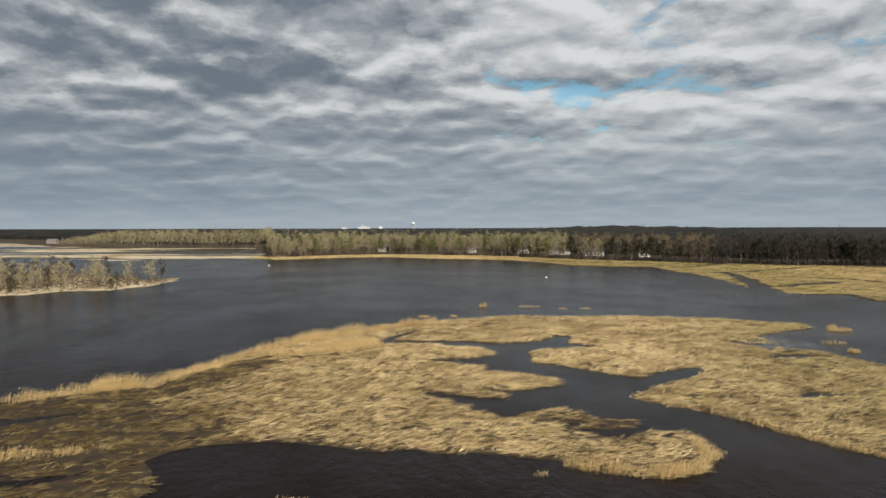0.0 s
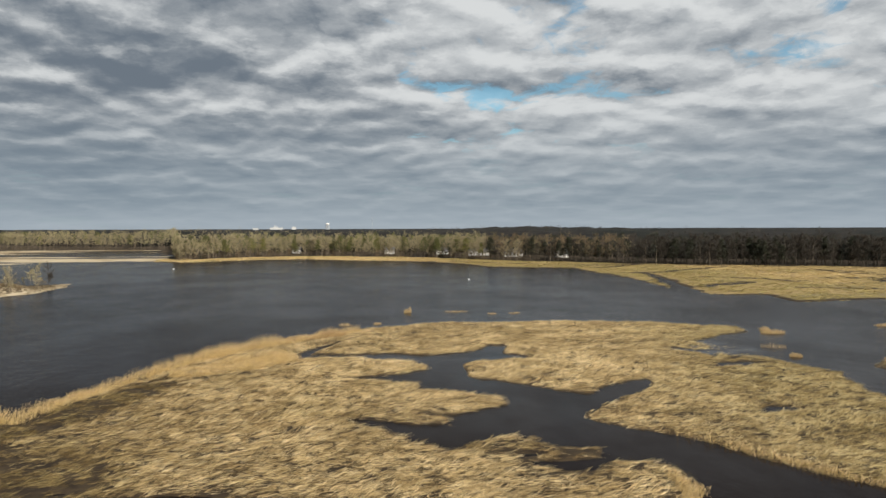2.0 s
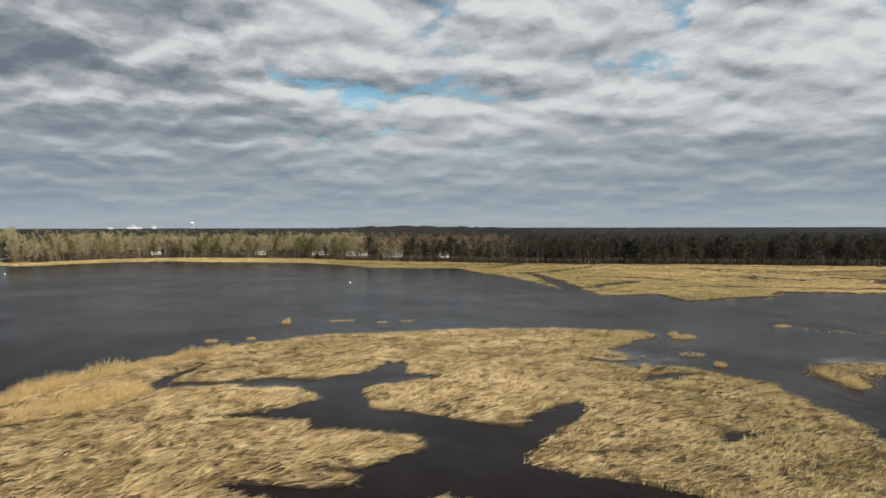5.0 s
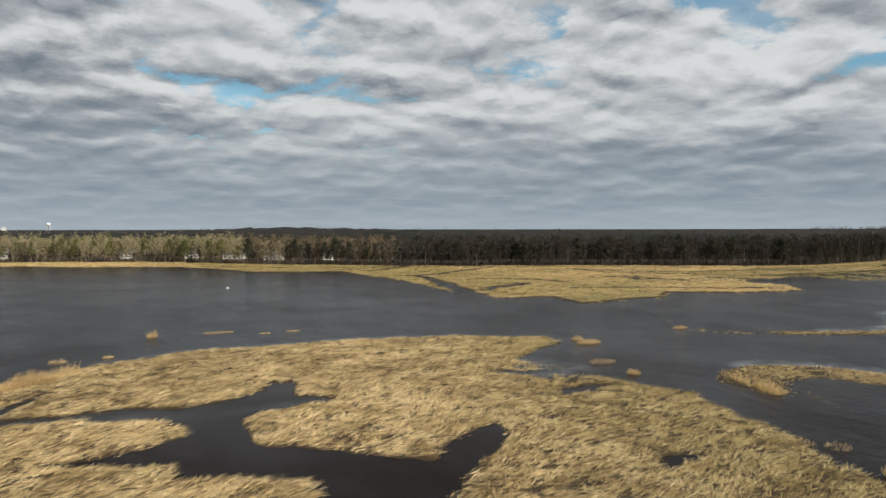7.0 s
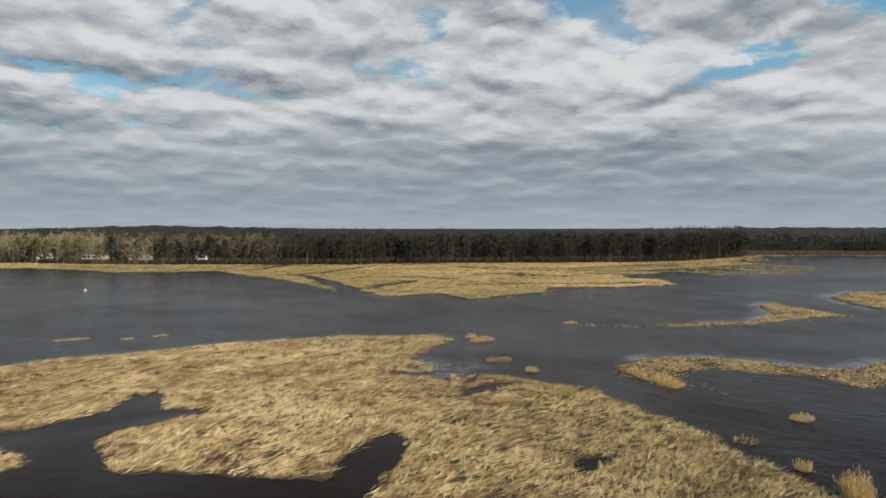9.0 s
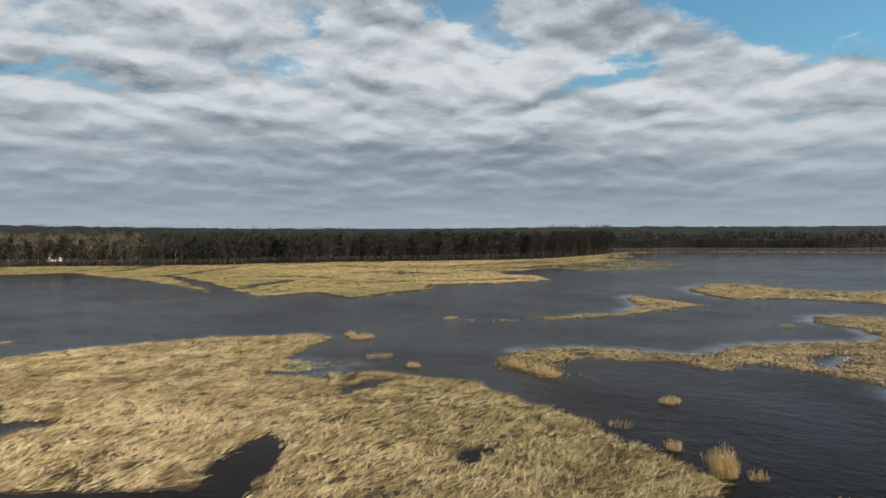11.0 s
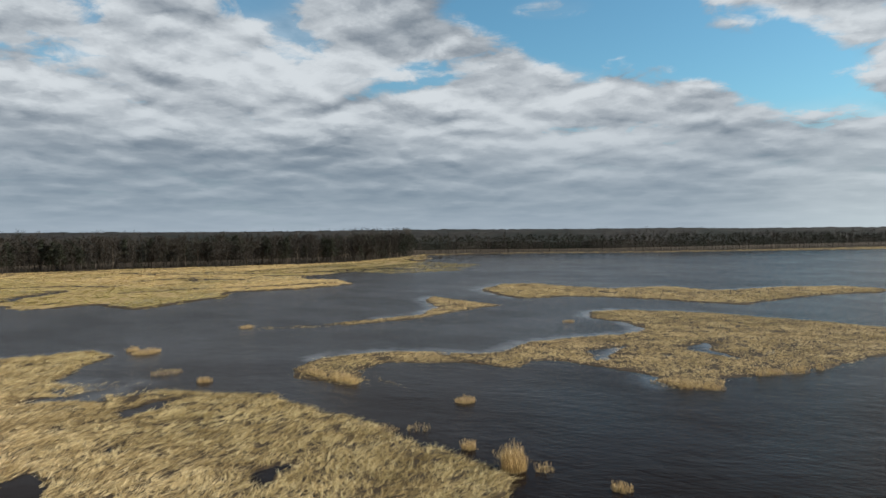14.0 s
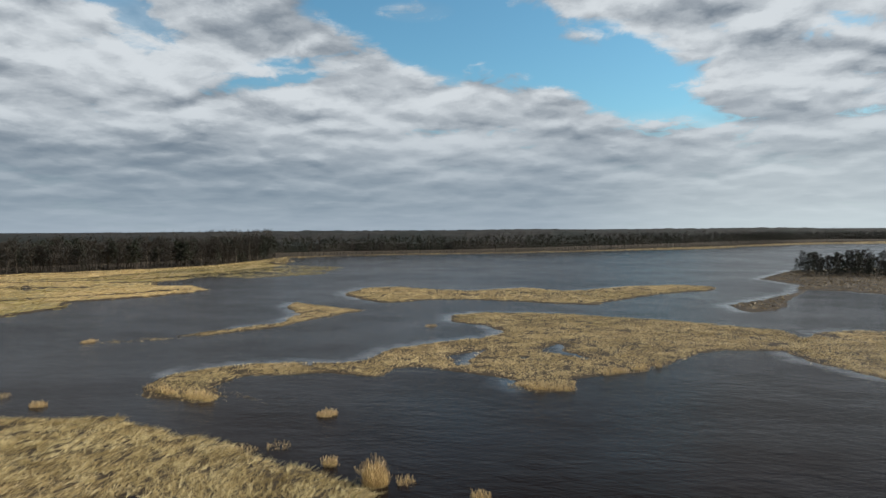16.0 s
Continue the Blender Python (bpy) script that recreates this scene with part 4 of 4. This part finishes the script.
front_r = np.max([np.interp(np.degrees(az) + k, edge_az, edge_r) for k in np.linspace(-3, 3, 13)], axis=0) + 55
steps = np.linspace(0, 1, 70) ** 2.2
rr = front_r[:, None] + (4700 - front_r[:, None]) * steps[None, :]
cx, cy = rr * np.sin(az)[:, None], 40 + rr * np.cos(az)[:, None]
top = 9 + 8.5 * np.clip((rr - front_r[:, None]) / 130, 0, 1) + 5 * np.clip((rr - 700) / 3500, 0, 1)
top = top + 6.5 * np.exp(-((rr - front_r[:, None] - 420) / 260) ** 2) * grain(cx, cy, 230, 73, 2) * (az[:, None] > 0.05)
top = top + 3.5 * (grain(cx, cy, 260, 71, 2) - 0.5) + 4.0 * (grain(cx, cy, 11, 72, 2) - 0.5) * np.clip(1500 / rr, 0.3, 1)
top[:, 0] = -1
ids = np.arange(cx.size).reshape(cx.shape)
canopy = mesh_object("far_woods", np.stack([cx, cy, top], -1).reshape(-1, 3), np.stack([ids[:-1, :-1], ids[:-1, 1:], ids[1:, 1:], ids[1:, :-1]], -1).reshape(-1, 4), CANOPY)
tagged(canopy, "dark winter woodland rolling to the horizon", "woods", kind="stuff")

# ---- reeds ----


def reed_mesh(x, y, z, tall, width, lean, heading, r, sizes=(0.7, 1.15)):
    """Stalks as slender blades, and plumes at their tips."""
    count = len(x)
    h = tall * r.uniform(*sizes, count)
    stalks, tips = blades(x, y, z, h, width * r.uniform(0.6, 1.4, count), lean, r, heading)
    some = tips[r.random(count) < 0.3]
    k = len(some)
    a = r.random(k) * math.tau
    w = 0.02 + 0.02 * r.random(k)
    side = np.stack([np.cos(a) * w, np.sin(a) * w, np.zeros(k)], -1)
    droop = np.stack([np.cos(heading) * 0.12 + r.normal(0, 0.05, k), np.sin(heading) * 0.12 + r.normal(0, 0.05, k), np.full(k, 0.10)], -1)
    down = np.array([0, 0, -0.28])
    plumes = np.stack([some + down, some + side, some + droop, some - side], 1).reshape(-1, 3)
    return stalks, plumes


WIND = 0.35  # the wind bends the reeds this way, in radians from +x


def reed_bed(name, marsh, line, density, tall, label, mat=REED):
    """Standing reeds along a line of (x, y, half width)."""
    r = np.random.default_rng(int(abs(line[0][0]) * 7 + abs(line[0][1])))
    pts = np.array(line, float)
    lo, hi = pts[:, :2].min(0) - 8, pts[:, :2].max(0) + 8
    count = int(density * 3.2 * np.prod(hi - lo))
    x, y = lo[0] + r.random(count) * (hi[0] - lo[0]), lo[1] + r.random(count) * (hi[1] - lo[1])
    d = beside(x, y, line) + 1.6 * (grain(x, y, 3.0, 91, 2) - 0.5)
    ok = (d < 0) & (grain(x, y, 1.6, 92, 2) + 0.3 * (r.random(count) - 0.5) > 0.32)
    x, y, d = x[ok], y[ok], d[ok]
    z = np.maximum(marsh.at(x, y, marsh.z), -0.3) - 0.05
    h = tall * (0.15 + 1.6 * grain(x, y, 3.8, 93, 2))
    stalks, plumes = reed_mesh(x, y, z, h * 0.85, 0.04, 36, WIND, r, (0.5, 1.15))
    root = tagged(new(name), label, "reeds", kind="stuff")
    tagged(mesh_object("stalks", stalks, np.arange(len(stalks)).reshape(-1, 3), mat, root), kind="stuff")
    tagged(mesh_object("plumes", plumes, np.arange(len(plumes)).reshape(-1, 4), PLUME, root), kind="stuff")


reed_bed("reed_bed", main, [(-66, 80, 1.2), (-54, 89, 1.8), (-46, 96, 2.2), (-41, 96, 1.2), (-39, 104, 1.6), (-34, 119, 0.9), (-28, 133, 1.5), (-20, 144, 1.6), (-11, 153, 2.2), (-3, 160, 1.2)],
         16, 1.75, "tall golden reeds along the western shore of the marsh")
reed_bed("reed_bed", main, [(-27, 121, 3.0), (-20, 126, 4.5), (-14, 131, 2.6)], 16, 1.4, "dense stand of golden reeds within the marsh")
reed_bed("reed_bed", main, [(-14, 152, 2.4), (-9, 154, 2.2), (-6, 156, 1.2)], 16, 1.6, "russet reeds on the marsh's northern corner", RUSSET)
reed_bed("reed_bed", main, [(-54, 62, 1.2), (-42, 66, 1.6), (-34, 68, 0.8)], 12, 1.0, "thin golden reeds over dark mud")
reed_bed("reed_bed", main, [(12, 63.5, 0.7), (16, 61.5, 0.9), (20, 61, 1.0), (23.5, 62.5, 1.0), (25.5, 66, 0.9), (25.5, 70, 0.5)], 22, 1.15, "golden reeds fringing the marsh's southern tip")
reed_bed("reed_bed", main, [(31, 82.5, 0.4), (35, 77.5, 0.7), (38, 72, 0.8), (42, 66, 0.8), (46, 63, 0.6)], 20, 0.9, "reeds along the creek's eastern bank")
reed_bed("reed_bed", east_marsh, [(83, 115, 0.5), (81, 108, 0.9), (80, 103, 0.8)], 16, 1.1, "golden reeds fringing the marsh island's tip")
reed_bed("reed_bed", east_marsh, [(97, 60.5, 1.0), (96, 64, 1.0), (98, 68, 0.5)], 14, 1.1, "golden reeds on a corner of the marsh island")
reed_bed("reed_bed", east_marsh, [(108, 56, 0.9), (113, 51.5, 1.2), (117, 48, 0.8)], 14, 1.1, "golden reeds along the marsh island's edge")


def reed_clump(x, y, radius, tall, count, label, stretch=1.0):
    count, radius = int(count * 3.4), radius * 0.82
    r = np.random.default_rng(int(abs(x) * 13 + abs(y) * 5))
    a, d = r.random(count) * math.tau, radius * np.sqrt(r.random(count))
    px, py = np.cos(a) * d * stretch, np.sin(a) * d
    h = tall * (1.05 - 0.35 * (d / radius) ** 2)
    ragged = 0.6 + 0.8 * grain(px + x, py + y, 0.9, 95, 2)
    stalks, plumes = reed_mesh(px, py, np.full(count, -0.15), h * 0.44 * ragged + 0.15, 0.026, 26, WIND, r, (0.45, 1.2))
    root = tagged(new("reed_clump"), label, "reeds", "reed clumps in the water")
    root.matrix_basis = pose(x, y, 0)
    tagged(mesh_object("stalks", stalks, np.arange(len(stalks)).reshape(-1, 3), REED, root), kind="stuff")
    tagged(mesh_object("plumes", plumes, np.arange(len(plumes)).reshape(-1, 4), PLUME, root), kind="stuff")


reed_clump(11, 194, 1.2, 2.6, 110, "tall golden reed clump in open water")
reed_clump(84.5, 147.5, 2.0, 1.4, 320, "wide golden reed clump off the marsh", 1.6)
reed_clump(85, 151.5, 1.3, 1.5, 160, "golden reed clump off the marsh")
reed_clump(74, 131, 2.2, 1.2, 90, "sparse reed clump in shallow water", 1.3)
reed_clump(72.5, 122, 1.3, 1.3, 150, "small golden reed clump in shallow water")
reed_clump(77.6, 86, 1.5, 1.1, 220, "low golden reed clump alone in the water")
reed_clump(62, 78.3, 0.8, 1.9, 120, "golden reed clump at the marsh's edge")
reed_clump(58.6, 72.6, 1.3, 4.2, 360, "tall golden reed clump at the marsh's corner")
reed_clump(59.5, 70.2, 1.0, 1.1, 50, "sparse low reeds beside the tall clump")
reed_clump(58, 63.4, 1.0, 1.5, 90, "golden reed clump alone in dark water")
reed_clump(63.6, 88, 1.3, 1.3, 34, "sparse upright reeds in shallow water")
reed_clump(65.5, 85.5, 1.5, 1.3, 34, "sparse upright reeds in shallow water")
reed_clump(115, 154, 1.6, 1.0, 200, "low golden reed clump at the bar's end", 1.5)
reed_clump(-12.5, 53.0, 2.3, 1.7, 420, "golden reed clump in the dark near water", 1.4)
reed_clump(24, 194, 1.6, 0.6, 200, "low mat of reeds in open water", 2.4)
reed_clump(32.5, 188.5, 1.0, 0.5, 90, "low mat of reeds in open water", 1.6)
reed_clump(38.5, 189, 1.0, 0.5, 110, "low mat of reeds in open water", 1.8)
reed_clump(-5, 172, 1.6, 1.0, 110, "sparse reed clump off the marsh's north shore")
reed_clump(2.5, 173, 1.2, 0.9, 80, "sparse reed clump off the marsh's north shore")
reed_clump(152, 96, 1.6, 0.6, 150, "low reed clump in the sheltered bay", 1.6)
reed_clump(8.6, 61.2, 0.9, 0.6, 26, "few bent reeds standing in dark water")

# ---- far buildings and marks ----


def box(bm, lo, hi):
    v = [bm.verts.new((x, y, z)) for x in (lo[0], hi[0]) for y in (lo[1], hi[1]) for z in (lo[2], hi[2])]
    for f in ((0, 1, 3, 2), (4, 6, 7, 5), (0, 4, 5, 1), (2, 3, 7, 6), (0, 2, 6, 4), (1, 5, 7, 3)):
        bm.faces.new([v[i] for i in f])


def part(name, bm, mat, parent, label=""):
    me = bpy.data.meshes.new(name)
    bmesh.ops.recalc_face_normals(bm, faces=bm.faces)
    bm.to_mesh(me)
    bm.free()
    me.materials.append(mat)
    ob = new(name, me)
    ob.parent = parent
    return tagged(ob, label) if label else ob


def boxes(name, mat, parent, *pairs):
    bm = bmesh.new()
    for lo, hi in pairs:
        box(bm, lo, hi)
    return part(name, bm, mat, parent)


def house(x, y, z, turn, w, d, h, label, stilts=0.0, wall=None):
    root = tagged(new("house"), label, "house")
    root.matrix_basis = pose(x, y, z, 0, 0, turn)
    boxes("wall", wall or WHITE, root, ((-w / 2, -d / 2, stilts), (w / 2, d / 2, stilts + h)))
    bm = bmesh.new()
    o, t = 0.5, stilts + h
    pts = [(-w / 2 - o, -d / 2 - o, t), (w / 2 + o, -d / 2 - o, t), (w / 2 + o, d / 2 + o, t), (-w / 2 - o, d / 2 + o, t), (-w / 2 - o, 0, t + d * 0.32), (w / 2 + o, 0, t + d * 0.32)]
    v = [bm.verts.new(p) for p in pts]
    for f in ((0, 1, 5, 4), (2, 3, 4, 5), (0, 4, 3), (1, 2, 5), (0, 3, 2, 1)):
        bm.faces.new([v[i] for i in f])
    part("roof", bm, ROOF, root)
    for i in range(int(w // 3)):
        cx = -w / 2 + 1.5 + 3 * i
        pane = boxes("window", DARK, root, ((cx - 0.5, -d / 2 - 0.03, stilts + 1.0), (cx + 0.5, -d / 2 + 0.05, stilts + 2.2)))
        boxes("sill", WHITE, pane, ((cx - 0.6, -d / 2 - 0.12, stilts + 0.9), (cx + 0.6, -d / 2 + 0.02, stilts + 0.995)))
    if stilts:
        for px in (-w / 2 + 0.4, 0, w / 2 - 0.4):
            for py in (-d / 2 + 0.4, d / 2 - 0.4):
                boxes("stilt", SHADED_BARK, root, ((px - 0.2, py - 0.2, -0.5), (px + 0.2, py + 0.2, stilts)))


def ground_z(x, y):
    return float(land(np.array([float(x)]), np.array([float(y)]))[0])


for hx, hy, turn, w, hh in ((24, 590, 4, 8, 3.0), (66, 566, -12, 9, 3.0), (90, 535, -25, 14, 3.4), (112, 512, -30, 12, 3.0), (-54, 618, 8, 7, 2.8), (142, 492, 0, 8, 2.8)):
    house(hx, hy, ground_z(hx, hy), turn, w, 8, hh, "white house with a grey roof among trees")
house(-478, 850, 0.2, 0, 11, 8, 3.0, "weathered pinkish hut on tall stilts over the flats", 4.5, CLADDING)


def cylinder(bm, z0, z1, r0, r1, sides=14):
    a = [bm.verts.new((math.cos(math.tau * i / sides) * r0, math.sin(math.tau * i / sides) * r0, z0)) for i in range(sides)]
    b = [bm.verts.new((math.cos(math.tau * i / sides) * r1, math.sin(math.tau * i / sides) * r1, z1)) for i in range(sides)]
    for i in range(sides):
        bm.faces.new((a[i], a[(i + 1) % sides], b[(i + 1) % sides], b[i]))
    return a, b


def water_tower(x, y, top):
    root = tagged(new("water_tower"), "pale water tower on legs rising over the woods", "water tower")
    root.matrix_basis = pose(x, y, 0)
    bm = bmesh.new()
    rings = [(top - 9, 1.5), (top - 8, 5.0), (top - 6, 7.5), (top - 3, 7.5), (top - 1.0, 5.0), (top, 0.6)]
    for (za, ra), (zb, rb) in zip(rings, rings[1:]):
        cylinder(bm, za, zb, ra, rb)
    part("tank", bm, WHITE, root)
    for i in range(6):
        ang = math.tau * i / 6
        verts, faces = [], []
        tube(verts, faces, (math.cos(ang) * 9.5, math.sin(ang) * 9.5, 0), (math.cos(ang) * 7, math.sin(ang) * 7, top - 6), 1.0, 0.9, 6)
        mesh_object("leg", verts, faces, PALE, root)
    bm = bmesh.new()
    cylinder(bm, 0, top - 9.5, 1.5, 1.5)
    part("riser", bm, STEEL, root)


water_tower(-129, 3000, 49)


def plant_building(x, y, label, blocks, stacks=()):
    root = tagged(new("white_building"), label, "building")
    root.matrix_basis = pose(x, y, 0)
    for x0, x1, h in blocks:
        boxes("block", PALE, root, ((x0, (x1 * 0.37) % 5, 0), (x1, 30, h)))
    for sx, h in stacks:
        bm = bmesh.new()
        cylinder(bm, 0, h, 1.6, 1.4)
        ob = part("stack", bm, PALE, root)
        ob.location = (sx, 10, 0)


plant_building(-368, 3000, "white factory blocks far over the woods", [(0, 14, 29), (14, 30, 32), (30, 52, 29), (-70, -50, 27)], [(18, 40), (26, 37)])
plant_building(-278, 3000, "white domed building far over the woods", [(0, 16, 31), (2, 14, 33)])
mast = tagged(new("radio_mast"), "thin guyed radio mast far over the woods", "mast")
mast.matrix_basis = pose(60, 3000, 0)
bm = bmesh.new()
cylinder(bm, 0, 75, 0.5, 0.35, 6)
part("mast_pole", bm, STEEL, mast)


# a buoy shape added where a white swan probably floats
def buoy(x, y, size):
    root = tagged(new("buoy"), "white buoy in place of a probable swan on the water", "buoy", "buoys on the open water")
    root.matrix_basis = pose(x, y, 0)
    bm = bmesh.new()
    rings = [(-0.25, 0.3), (-0.1, 0.52), (0.1, 0.6), (0.32, 0.5), (0.48, 0.22), (0.52, 0.06)]
    for (za, ra), (zb, rb) in zip(rings, rings[1:]):
        cylinder(bm, za * size, zb * size, ra * size, rb * size)
    part("float", bm, WHITE, root)
    bm = bmesh.new()
    cylinder(bm, 0.5 * size, 0.8 * size, 0.05, 0.05, 6)
    part("ring", bm, STEEL, root)


buoy(45.9, 308.6, 0.75)
buoy(-104, 414, 0.8)
